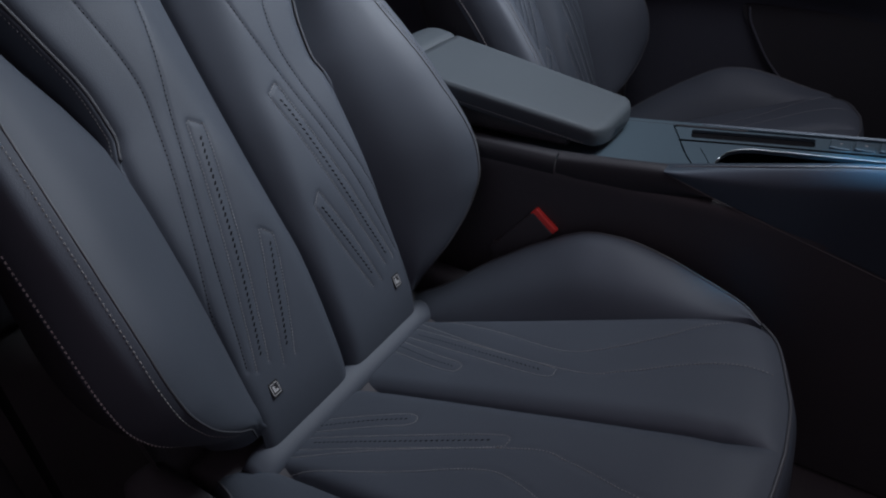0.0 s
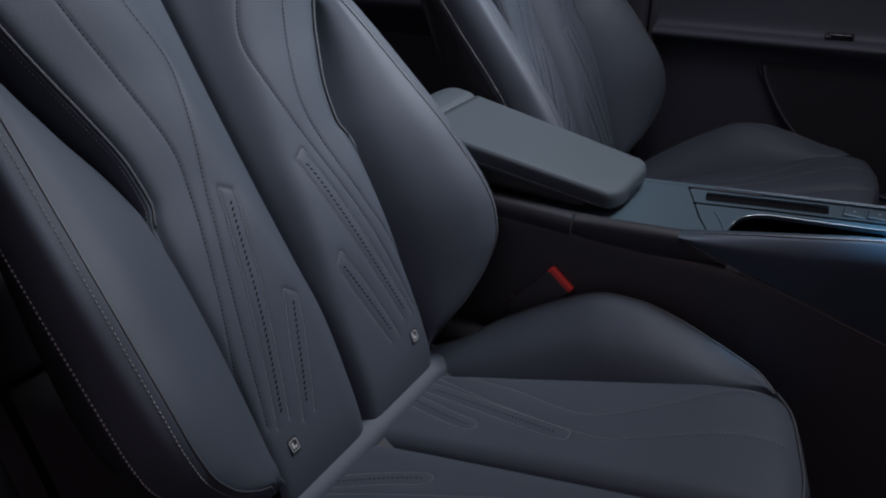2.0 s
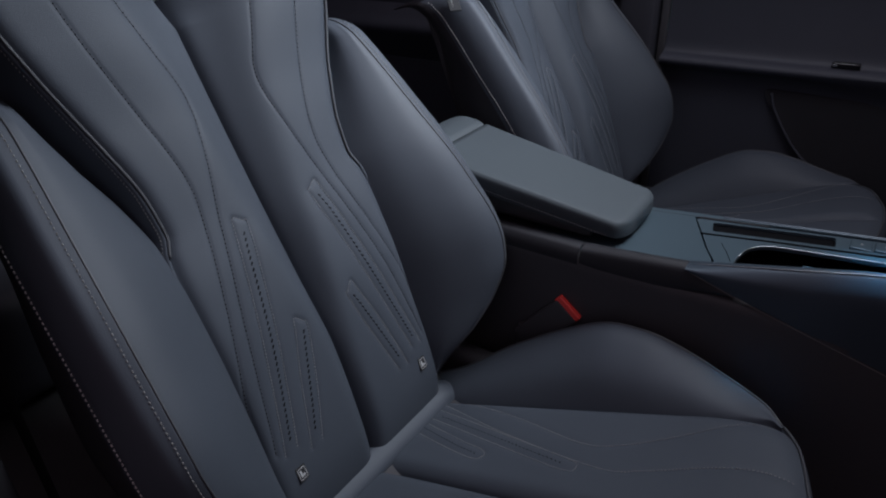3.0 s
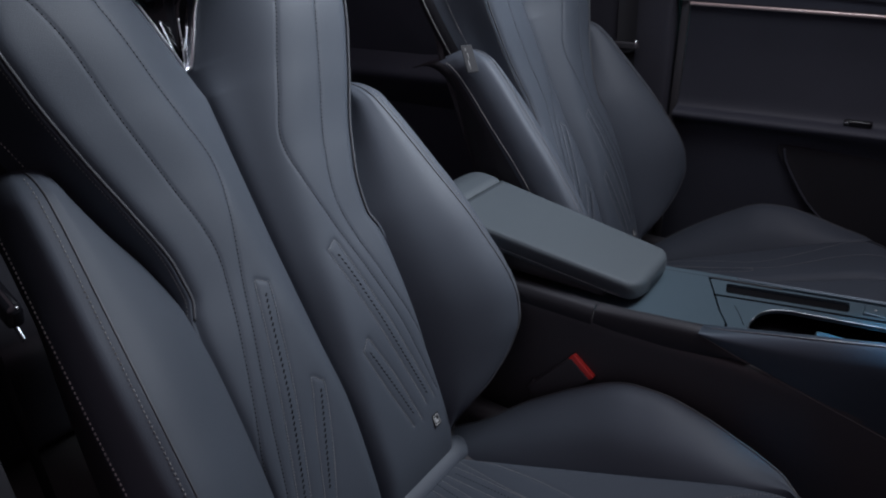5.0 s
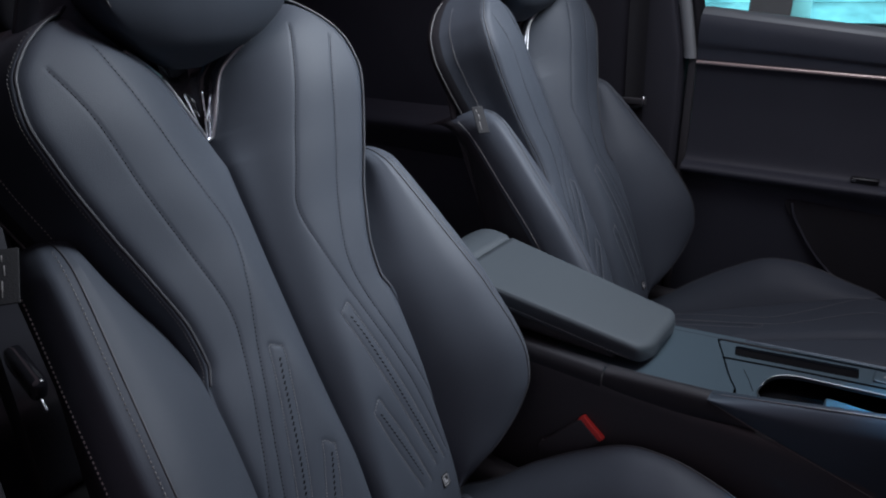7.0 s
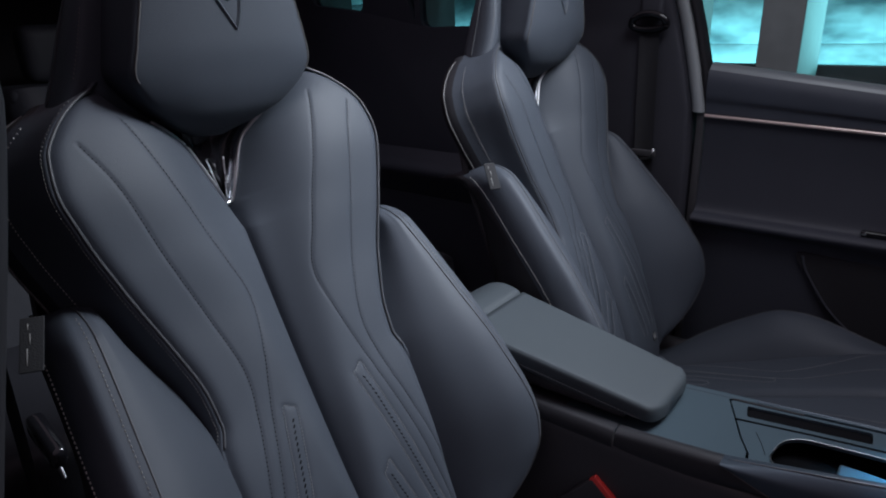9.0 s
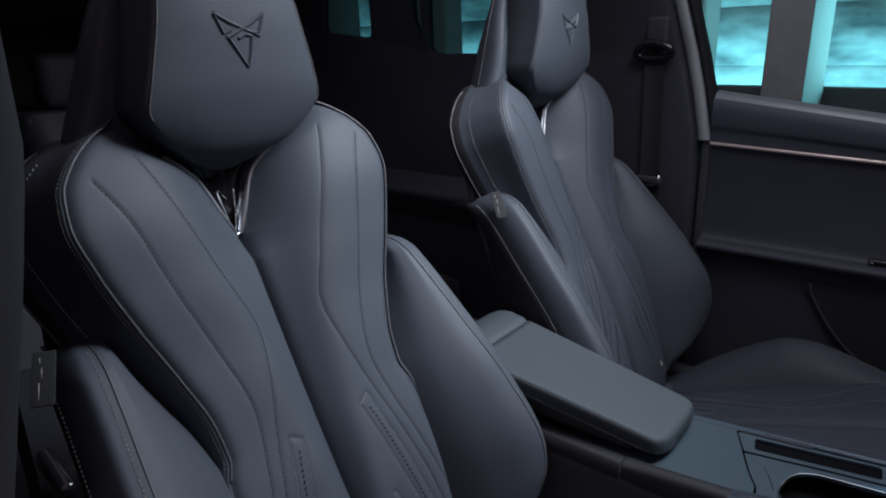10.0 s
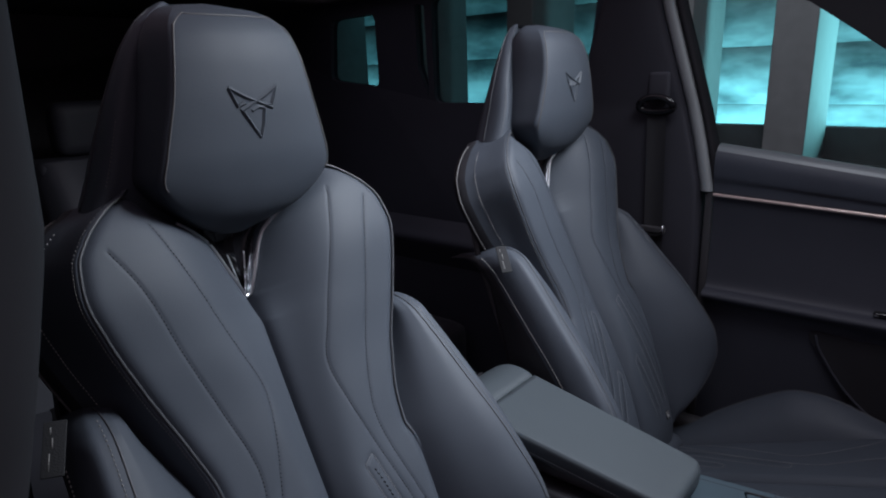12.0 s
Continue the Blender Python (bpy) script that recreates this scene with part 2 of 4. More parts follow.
back_face = curve([(-0.10, -0.045), (-0.05, -0.012), (0, 0.001), (0.1, 0.010), (0.18, 0.013), (0.25, 0.010), (0.34, 0.002), (0.43, 0.001), (0.52, 0.010), (0.60, 0.019), (0.65, 0.015), (0.71, -0.003)])
back_crease = curve([(-0.10, -0.046), (-0.05, -0.016), (0, -0.006), (0.12, 0.004), (0.2, -0.006), (0.3, -0.017), (0.4, -0.026), (0.5, -0.033), (0.56, -0.038), (0.7, -0.045)])
back_edge = curve([(-0.10, 0.150), (0.11, 0.146), (0.27, 0.145), (0.30, 0.142), (0.325, 0.134), (0.36, 0.136), (0.42, 0.152), (0.50, 0.181), (0.56, 0.200), (0.60, 0.208), (0.635, 0.203), (0.66, 0.188), (0.69, 0.155), (0.705, 0.125)])
collar_edge = curve([(0.555, 0.002), (0.562, 0.005), (0.590, 0.0175), (0.6315, 0.037), (0.644, 0.0505), (0.653, 0.0635), (0.667, 0.088), (0.685, 0.112), (0.705, 0.123)])
SEAM_OUT = [(0.175, 0.643), (0.154, 0.594), (0.131, 0.514), (0.107, 0.439), (0.090, 0.368), (0.096, 0.31), (0.118, 0.223), (0.140, 0.135), (0.147, 0.06)]
SEAM_IN = [(0.123, 0.665), (0.095, 0.585), (0.065, 0.50), (0.048, 0.447), (0.056, 0.39), (0.083, 0.291), (0.112, 0.18), (0.136, 0.05)]
TONGUE_A = [(0.126, 0.045), (0.100, 0.158), (0.0685, 0.290), (0.0645, 0.307), (0.061, 0.312), (0.0505, 0.305), (0.0475, 0.298), (0.061, 0.240), (0.082, 0.150), (0.108, 0.045)]
TONGUE_B = [(0.092, 0.030), (0.070, 0.115), (0.0545, 0.162), (0.0505, 0.176), (0.047, 0.180), (0.0375, 0.170), (0.0355, 0.162), (0.050, 0.105), (0.074, 0.030)]
HOLES_A = [(0.058, 0.292), (0.066, 0.262), (0.090, 0.155), (0.114, 0.058)]
HOLES_B = [(0.044, 0.160), (0.060, 0.110), (0.080, 0.045)]
SEAMS = [spaced(spline(k, 60), 0.0015) for k in (SEAM_OUT, SEAM_IN, TONGUE_A, TONGUE_B)]


def nearest(y, s, lines):
    best = np.full(y.shape, 1.0)
    for line in lines:
        for q in line[::2]:
            best = np.minimum(best, (y - q[0]) ** 2 + (s - q[1]) ** 2)
    return np.sqrt(best)


crease_width = curve([(-0.1, 0.012), (0.0, 0.012), (0.3, 0.026), (0.45, 0.040), (0.55, 0.062), (0.65, 0.075), (0.72, 0.078)])
seam_fade = curve([(-0.1, 1.0), (0.26, 1.0), (0.48, 0.4), (0.72, 0.35)])


def back_height(y, s, fine=True):
    """How far the padded centre of the backrest stands out at |y|, s."""
    y, s = np.asarray(y, float), np.asarray(s, float)
    face, deep = back_face(s), back_crease(s)
    width = crease_width(s)
    h = face + (deep - face) * np.exp(-((y / width) ** 2)) - 0.013 * np.exp(-y / 0.006)
    h = h - 0.021 * np.clip((s - 0.52) / 0.04, 0, 1) * np.exp(-np.maximum(y - collar_edge(s), 0) / 0.017)
    rim = np.maximum(back_edge(s) - y, 0)
    h = h - 0.007 * np.exp(-((rim / 0.006) ** 1.3))
    if fine:
        near = nearest(y, s, SEAMS)
        h = h - 0.0011 * np.exp(-((near / 0.0022) ** 2)) - 0.0011 * seam_fade(s) * np.exp(-near / 0.008)
    return h


def back_spots(path, side, step, turn=0.0, lift=0.0007):
    """Places along a line on the backrest for stitches."""
    p = spaced(path, step)
    spots = []
    for k in range(len(p)):
        a, b = p[max(k - 1, 0)], p[min(k + 1, len(p) - 1)]
        hs = back_height(np.array([p[k][0], a[0], b[0]]), np.array([p[k][1], a[1], b[1]]))
        c, f, g = (back_point(side * q[0], q[1], hh) for q, hh in ((p[k], hs[0]), (a, hs[1]), (b, hs[2])))
        along = (g - f) / (np.linalg.norm(g - f) + 1e-12)
        along = along + turn * side * Y
        spots.append((c + lift * BACK_N, along, BACK_N))
    return spots


cush_edge = curve([(-0.05, 0.150), (0.1, 0.158), (0.3, 0.172), (0.42, 0.182), (0.47, 0.185), (0.52, 0.185)])


front_edge = curve([(0.0, 0.511), (0.05, 0.508), (0.10, 0.497), (0.15, 0.482), (0.185, 0.461), (0.22, 0.430)])


def front_line(y):
    """Where the cushion's front edge lies, forward of its rear."""
    return front_edge(np.abs(y))


C_OUT = [(0.152, 0.03), (0.125, 0.16), (0.096, 0.262), (0.100, 0.31), (0.128, 0.37), (0.165, 0.43), (0.172, 0.46)]
C_IN = [(0.140, 0.007), (0.094, 0.152), (0.060, 0.30), (0.066, 0.35), (0.085, 0.41), (0.095, 0.455), (0.094, 0.49)]
C_TA = [(0.128, 0.0), (0.090, 0.160), (0.066, 0.262), (0.056, 0.277), (0.048, 0.262), (0.070, 0.160), (0.108, 0.0)]
C_TB = [(0.098, 0.0), (0.068, 0.10), (0.058, 0.140), (0.048, 0.150), (0.040, 0.138), (0.050, 0.09), (0.076, 0.0)]
C_HA = [(0.058, 0.255), (0.080, 0.160), (0.110, 0.03)]
C_HB = [(0.049, 0.135), (0.060, 0.09), (0.082, 0.02)]
C_SEAMS = [spaced(spline(k, 60), 0.0015) for k in (C_OUT, C_IN, C_TA, C_TB)]
cush_face = curve([(-0.06, -0.02), (0.0, 0.006), (0.12, 0.008), (0.3, 0.008), (0.42, 0.0075), (0.465, 0.004), (0.487, -0.001), (0.503, -0.011), (0.52, -0.03)])


def cush_height(y, c, fine=True):
    y, c = np.asarray(y, float), np.asarray(c, float)
    h = cush_face(c + 0.503 - front_line(y)) - np.clip((front_line(y) - c) / 0.045, 0.1, 1) * (0.008 * np.exp(-((y / 0.012) ** 2)) + 0.008 * np.exp(-y / 0.003))
    h = h - 0.014 * np.exp(-((np.maximum(cush_edge(c) - y, 0) / 0.007) ** 1.3))
    if fine:
        h = h - 0.0011 * np.exp(-((nearest(y, c, C_SEAMS) / 0.0022) ** 2)) - 0.0006 * np.exp(-nearest(y, c, C_SEAMS) / 0.007)
    return h


def cush_spots(path, side, step, turn=0.0, lift=0.0007):
    p = spaced(path, step)
    spots = []
    for k in range(len(p)):
        a, b = p[max(k - 1, 0)], p[min(k + 1, len(p) - 1)]
        hs = cush_height(np.array([p[k][0], a[0], b[0]]), np.array([p[k][1], a[1], b[1]]))
        c, f, g = (cush_point(side * q[0], q[1], hh) for q, hh in ((p[k], hs[0]), (a, hs[1]), (b, hs[2])))
        along = (g - f) / (np.linalg.norm(g - f) + 1e-12)
        spots.append((c + lift * CUSH_N, along + turn * side * Y, CUSH_N))
    return spots


bolster_ridge = curve([(-0.035, 0.150), (-0.012, 0.160), (0.008, 0.172), (0.03, 0.195), (0.07, 0.228), (0.11, 0.245), (0.15, 0.249), (0.25, 0.2424), (0.35, 0.231), (0.45, 0.219), (0.50, 0.2135)])
bolster_rise = curve([(-0.035, -0.022), (-0.012, 0.0), (0.008, 0.025), (0.03, 0.050), (0.07, 0.081), (0.11, 0.100), (0.15, 0.105), (0.25, 0.0826), (0.35, 0.0448), (0.45, 0.0044), (0.50, -0.023)])
bolster_sink = curve([(-0.04, 0.0), (0.462, 0.0), (0.478, 0.004), (0.490, 0.014), (0.498, 0.032), (0.502, 0.060)])
bolster_root = curve([(-0.04, 0.140), (0.30, 0.140), (0.36, 0.152), (0.42, 0.172), (0.47, 0.190), (0.505, 0.195)])
bolster_dip = curve([(-0.04, 0.0), (0.24, 0.0), (0.34, 0.010), (0.44, 0.033), (0.505, 0.045)])
bolster_swell = curve([(-0.04, 0.0), (0.12, 0.0), (0.25, 0.5), (0.34, 1.0), (0.505, 1.0)])
bolster_side = curve([(-0.04, 1.0), (0.465, 1.08), (0.485, 0.9), (0.496, 0.6), (0.502, 0.2)])


def bolster_section(s):
    y, h, r = float(bolster_ridge(s)), float(bolster_rise(s)), float(bolster_root(s))
    b = float(back_face(s))
    r, k = min(r, y - 0.02), float(bolster_sink(s))
    h, b = h - k, b - k
    w, e = float(bolster_side(s)), float(bolster_swell(s))
    dip = float(bolster_dip(s))
    b = min(b - dip, h + 0.02)
    return [(r - 0.008, b - 0.034), (r + 0.003, b - 0.008), (r + 0.30 * (y - r), b + (0.40 + 5.0 * dip) * (h - b)), (r + 0.68 * (y - r), b + (0.84 + 2.4 * dip) * (h - b)), (y - 0.004, h), (y + 0.009 * w, h - 0.0025 + 0.0028 * e), (y + 0.020 * w, h - 0.014 + 0.0105 * e), (y + 0.030 * w, h - 0.042 + 0.014 * e), (y + 0.032 * w, h - 0.060), (y + 0.030 * w, min(h - 0.08, -0.04)), (y + 0.010 * w, min(h - 0.10, -0.09)), (y - 0.05, min(h - 0.11, -0.12))]


def wing_section(s):
    e, b = float(back_edge(s)), float(back_face(s))
    w = e + 0.044
    return [(e - 0.006, b - 0.022), (e + 0.001, b - 0.006), (e + 0.007, b - 0.010), (e + 0.018, b - 0.038), (e + 0.031, min(b - 0.060, -0.052)), (w, -0.077), (w - 0.004, -0.092), (w - 0.05, -0.104)]


def build_seat():
    seat = empty("front_seat", (0.45, 0, 0.32), "slate grey leather sports seat with integrated headrest and black side wings", "car seat", "front seats")
    for side in (-1, 1):
        # padded centre of the backrest
        s = np.linspace(-0.095, 0.705, 410)
        a = np.concatenate((np.linspace(0, 0.12, 10), np.linspace(0.135, 0.92, 86), np.linspace(0.935, 1, 10)))
        low = np.where(s > 0.557, collar_edge(s), 0)
        yy = low[:, None] + a[None] * (back_edge(s) - low)[:, None]
        ss = np.repeat(s[:, None], len(a), axis=1)
        hh = back_height(yy, ss)
        panel = grid("back_panel", back_point(side * yy, ss, hh), LEATHER, seat, flip=side > 0)
        for k, line in enumerate((TONGUE_A, TONGUE_B)):
            pieces("stitching", back_spots(spline(line, 80), side, 0.0038, lift=0.0006), (0.0024, 0.0011, 0.0012), DARK_THREAD, panel)
        for line in (SEAM_OUT, SEAM_IN):
            pieces("stitching", back_spots(spline(line, 80), side, 0.0048, lift=0.0004), (0.0024, 0.0011, 0.0010), SEAM_THREAD, panel)
            pieces("needle_hole", back_spots(spaced(spline(line, 80), 0.0024)[1:], side, 0.0048, lift=0.0004), (0.0016, 0.0017, 0.0006), HOLE, panel)
        for line in (HOLES_A, HOLES_B):
            pieces("perforation", back_spots(spline(line, 40), side, 0.0068, turn=0.55, lift=0.0004), (0.0046, 0.0021, 0.0010), HOLE, panel)
        # shoulder wing
        rows = [back_point(side * q[:, 0], np.full(len(q), v), q[:, 1]) for v in np.linspace(0.262, 0.708, 60) for q in [spline(wing_section(v), 34)]]
        wing = grid("wing", [r[:22] for r in rows], LEATHER, seat, "slate leather shoulder wing with pale stitching", flip=side > 0)
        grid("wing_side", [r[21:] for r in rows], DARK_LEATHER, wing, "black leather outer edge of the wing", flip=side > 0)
        v = np.linspace(0.48, 0.70, 60)
        tube("edge_piping", back_point(side * (back_edge(v) + 0.0455), v, np.full(60, -0.079)), 0.0014, EDGE, wing, sides=6)
        v = np.linspace(0.302, 0.70, 120)
        pipe = back_point(side * (back_edge(v) + 0.0005), v, back_face(v) - 0.0045)
        tube("piping", pipe, 0.0017, PIPING, wing, sides=6)
        spots = []
        for v in np.arange(0.306, 0.695, 0.0038):
            q = spline(wing_section(v), 34)
            k = int(np.argmin(np.abs(q[:, 0] - (back_edge(v) + 0.0065)) + (np.arange(34) > 20) * 9))
            spots.append((back_point(side * q[k, 0], v, q[k, 1] + 0.0003), BACK_U, BACK_N))
        pieces("stitching", spots, (0.0024, 0.0009, 0.0008), THREAD, wing)
        spots = []
        for v in np.arange(0.46, 0.682, 0.0040):
            q = spline(wing_section(v), 34)
            k = int(np.argmin(np.abs(q[:, 0] - back_edge(v) - 0.0285) + (q[:, 1] < -0.07)))
            spots.append((back_point(side * (q[k, 0] + 0.0003), v, q[k, 1] + 0.0002), BACK_U, 0.6 * BACK_N + 0.8 * side * Y))
        pieces("stitching", spots, (0.0024, 0.0009, 0.0008), PALE_THREAD, wing)
        # side bolster
        rows = [back_point(side * q[:, 0], np.full(len(q), v), q[:, 1]) for v in np.concatenate((np.linspace(-0.034, 0.1, 36), np.linspace(0.11, 0.460, 42), np.linspace(0.464, 0.502, 20))) for q in [spline(bolster_section(v), 46)]]
        bolster = grid("back_bolster", [r[:19] for r in rows], LEATHER, seat, flip=side > 0)
        grid("bolster_band", [r[18:34] for r in rows], LEATHER, bolster, flip=side > 0)
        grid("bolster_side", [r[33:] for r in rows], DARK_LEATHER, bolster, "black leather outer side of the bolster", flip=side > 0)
        v = np.linspace(-0.030, 0.497, 140)
        ridge = np.array([back_point(side * (bolster_ridge(t) + 0.0005), t, bolster_rise(t) - bolster_sink(t) + 0.0008) for t in v])
        tube("piping", ridge, 0.0012, PIPING, bolster, sides=6)
        spots, outer = [], []
        for t in np.arange(0.02, 0.488, 0.0047):
            y, h = float(bolster_ridge(t)), float(bolster_rise(t) - bolster_sink(t))
            spots.append((back_point(side * (y + 0.0074 * float(bolster_side(t))), t, h - 0.0012 + 0.002 * float(bolster_swell(t))), BACK_U, 0.85 * BACK_N + 0.5 * side * Y))
            q = spline(bolster_section(t), 46)
            out = side * Y
            outer.append((back_point(side * q[32, 0], t, q[32, 1]) + 0.0008 * (0.55 * BACK_N + 0.85 * out), BACK_U, 0.55 * BACK_N + 0.85 * out))
        pieces("stitching", spots, (0.003, 0.0013, 0.0012), THREAD, bolster)
        pieces("stitching", outer, (0.0030, 0.0014, 0.0012), PALE_THREAD, bolster)
        # cushion half
        rows = []
        ys = np.concatenate((np.linspace(0, 0.14, 12), np.linspace(0.17, 0.93, 40), np.linspace(0.945, 1, 8)))
        for f in np.linspace(0, 1, 200):
            y0 = ys * float(cush_edge(f * 0.5))
            cc = -0.045 + f * (front_line(y0) + 0.045)
            rows.append(cush_point(side * y0, cc, cush_height(y0, cc)))
        pad = grid("seat_panel", rows, LEATHER, seat, flip=side < 0)
        for line in (C_OUT, C_IN, C_TA, C_TB):
            pieces("stitching", cush_spots(spline(line, 80), side, 0.0038, lift=0.0006), (0.0024, 0.0011, 0.0012), DARK_THREAD, pad)
        for line in (C_HA, C_HB):
            pieces("perforation", cush_spots(spline(line, 40), side, 0.0066, turn=0.55, lift=0.0001), (0.0040, 0.0017, 0.0008), HOLE, pad)
        # cushion bolster
        ridge_y = curve([(-0.09, 0.185), (0.0, 0.205), (0.10, 0.240), (0.22, 0.256), (0.32, 0.250), (0.40, 0.232), (0.44, 0.210), (0.462, 0.184)])
        ridge_h = curve([(-0.09, 0.015), (0.0, 0.022), (0.10, 0.048), (0.18, 0.066), (0.25, 0.076), (0.30, 0.066), (0.35, 0.042), (0.40, 0.013), (0.42, 0.004), (0.445, -0.004), (0.462, -0.011)])
        rows, ridge = [], []
        for t in np.linspace(-0.09, 0.462, 76):
            y, h = float(ridge_y(t)), float(ridge_h(t))
            r = min(float(cush_edge(t)) - 0.004, y - 0.010)
            k = 1.0 - 0.85 * min(1.0, max(0.0, (t - 0.37) / 0.098)) ** 1.5
            q = spline([(r - 0.006, -0.035), (r + 0.003, min(-0.006, h)), (r + 0.3 * (y - r), 0.5 * h), (r + 0.72 * (y - r), 0.92 * h), (y, h), (y + 0.012 * k, h - 0.008), (y + 0.022 * k, h - 0.04), (y + 0.02 * k, h - 0.10), (y - 0.01 + 0.01 * k, h - 0.16)], 40)
            rows.append(cush_point(side * q[:, 0], np.full(40, t), q[:, 1]))
            ridge.append(cush_point(side * (y + 0.003 * k), t, h - 0.0002))
        bol = grid("seat_bolster", [r[:21] for r in rows], LEATHER, seat, flip=side < 0)
        grid("bolster_side", [r[20:] for r in rows], LEATHER, bol, "leather outer side of the bolster", flip=side < 0)
        tube("piping", ridge[6:], 0.0016, PIPING, bol, sides=6)
        # anchor tag
        h = float(back_height(np.array([0.116]), np.array([0.0135]), False)[0])
        block = lambda name, boxes, mat, parent, label: mesh_part(name, [back_point(side * 0.116 + p, 0.0135 + r, h + t) for y0, y1, s0, s1, h1 in boxes for t in (-0.002, h1) for p, r in ((y0, s0), (y1, s0), (y1, s1), (y0, s1))], [[8 * n + i for i in f] for n in range(len(boxes)) for f in ((4, 5, 6, 7), (0, 1, 5, 4), (1, 2, 6, 5), (2, 3, 7, 6), (3, 0, 4, 7))], mat, parent, label, smooth=False)
        tag = block("anchor_tag", [(-0.0065, 0.0065, -0.0095, 0.0095, 0.0014)], TAG, seat, "small dark child-seat anchor tag with white print")
        block("print", [(-0.005, 0.005, 0.0065, 0.0072, 0.0018), (-0.005, 0.005, -0.0072, -0.0065, 0.0018), (-0.0055, -0.0048, -0.006, 0.006, 0.0018), (0.0048, 0.0055, -0.006, 0.006, 0.0018), (-0.003, -0.0005, -0.004, 0.004, 0.0018), (0.0, 0.003, -0.004, -0.001, 0.0018)], WHITE, tag, "white printed mark")
    # front lip, rear roll, back shell, base
    ys = np.linspace(-0.184, 0.184, 61)
    rows = []
    for y in ys:
        f = float(front_line(y))
        q = spline([(f - 0.003, -0.012), (f + 0.003, -0.017), (f + 0.002, -0.04), (f - 0.012, -0.09), (f - 0.04, -0.16)], 18)
        rows.append(cush_point(np.full(18, y), q[:, 0], q[:, 1]))
    lip = grid("front_lip", rows, LEATHER, seat)
    tube("piping", [cush_point(y, float(front_line(y)) + 0.0015, -0.0105) for y in ys], 0.0016, PIPING, lip, sides=6)
    rows = []
    for y in np.linspace(-0.176, 0.176, 44):
        a = np.linspace(0, 2 * math.pi, 26, endpoint=False)
        long, up = 0.021 * np.sign(np.cos(a)) * np.abs(np.cos(a)) ** 0.8, 0.013 * np.sin(a)
        droop = 0.012 * max(0.0, (abs(y) - 0.145) / 0.031) ** 2
        rows.append(np.stack((0.2475 + 0.88 * long + 0.47 * up, np.full(26, y), 0.476 - 0.47 * long + 0.88 * up - droop), axis=1))
    grid("rear_roll", rows, LEATHER, seat, wrap=True, caps=True)
    rows = []
    for v in np.linspace(-0.12, 0.69, 40):
        w = float(np.interp(v, (-0.12, 0.5, 0.62, 0.69), (0.235, 0.235, 0.215, 0.15)))
        q = spline([(-w, -0.085), (-w + 0.01, -0.104), (-w * 0.5, -0.116), (0, -0.120), (w * 0.5, -0.116), (w - 0.01, -0.104), (w, -0.085)], 30)
        rows.append(back_point(q[:, 0], np.full(30, v), q[:, 1]))
    grid("back_shell", rows, PLASTIC, seat, "black moulded plastic back shell")
    # neck that carries the headrest and runs out into the shoulders
    neck_side = curve([(0.53, 0.20), (0.62, 0.200), (0.66, 0.186), (0.70, 0.164), (0.74, 0.146), (0.78, 0.130), (0.82, 0.112), (0.86, 0.090), (0.89, 0.066), (0.91, 0.040)])
    neck_face = curve([(0.53, -0.085), (0.60, -0.062), (0.66, -0.034), (0.70, -0.012), (0.76, 0.004), (0.81, 0.012), (0.86, 0.020), (0.91, 0.022)])
    neck_back = curve([(0.53, -0.104), (0.64, -0.102), (0.70, -0.094), (0.76, -0.072), (0.80, -0.052), (0.86, -0.024), (0.91, 0.0)])
    rows = []
    for v in np.linspace(0.53, 0.91, 56):
        w, f, b = float(neck_side(v)), float(neck_face(v)), float(neck_back(v))
        q = spline([(-w * 0.7, b), (-w * 0.96, b + 0.014), (-w, 0.5 * (b + f)), (-w * 0.95, f - 0.008), (-w * 0.75, f - 0.004), (0, f - 0.022), (w * 0.75, f - 0.004), (w * 0.95, f - 0.008), (w, 0.5 * (b + f)), (w * 0.96, b + 0.014), (w * 0.7, b)], 50)
        rows.append(back_point(q[:, 0], np.full(50, v), q[:, 1]))
    neck = grid("neck", rows, LEATHER, seat, "leather neck running from the shoulders up round the headrest", caps=True)
    for sd in (-1, 1):
        tube("piping", [back_point(sd * (float(neck_side(v)) + 0.0006), v, 0.5 * float(neck_back(v) + neck_face(v))) for v in np.linspace(0.70, 0.905, 50)], 0.0011, PIPING, neck, sides=6)
        spots = [(back_point(sd * 0.93 * float(neck_side(v)), v, float(neck_face(v)) - 0.0045), BACK_U, BACK_N) for v in np.arange(0.715, 0.78, 0.0040)]
        pieces("stitching", spots, (0.0024, 0.0009, 0.0008), THREAD, neck)
    # collar trim: bright rim round the pointed opening, dark gloss wings inside
    v = np.linspace(0.557, 0.662, 40)
    rim = [np.stack([back_point(sd * (float(collar_edge(t)) + 0.0005), t, float(back_height(float(collar_edge(t)), t, False)) + 0.0048) for t in v]) for sd in (-1, 1)]
    collar = tube("collar_trim", np.vstack((rim[0][::-1], rim[1][1:])), 0.0023, CHROME, seat, "bright chrome pointed collar trim", sides=10)
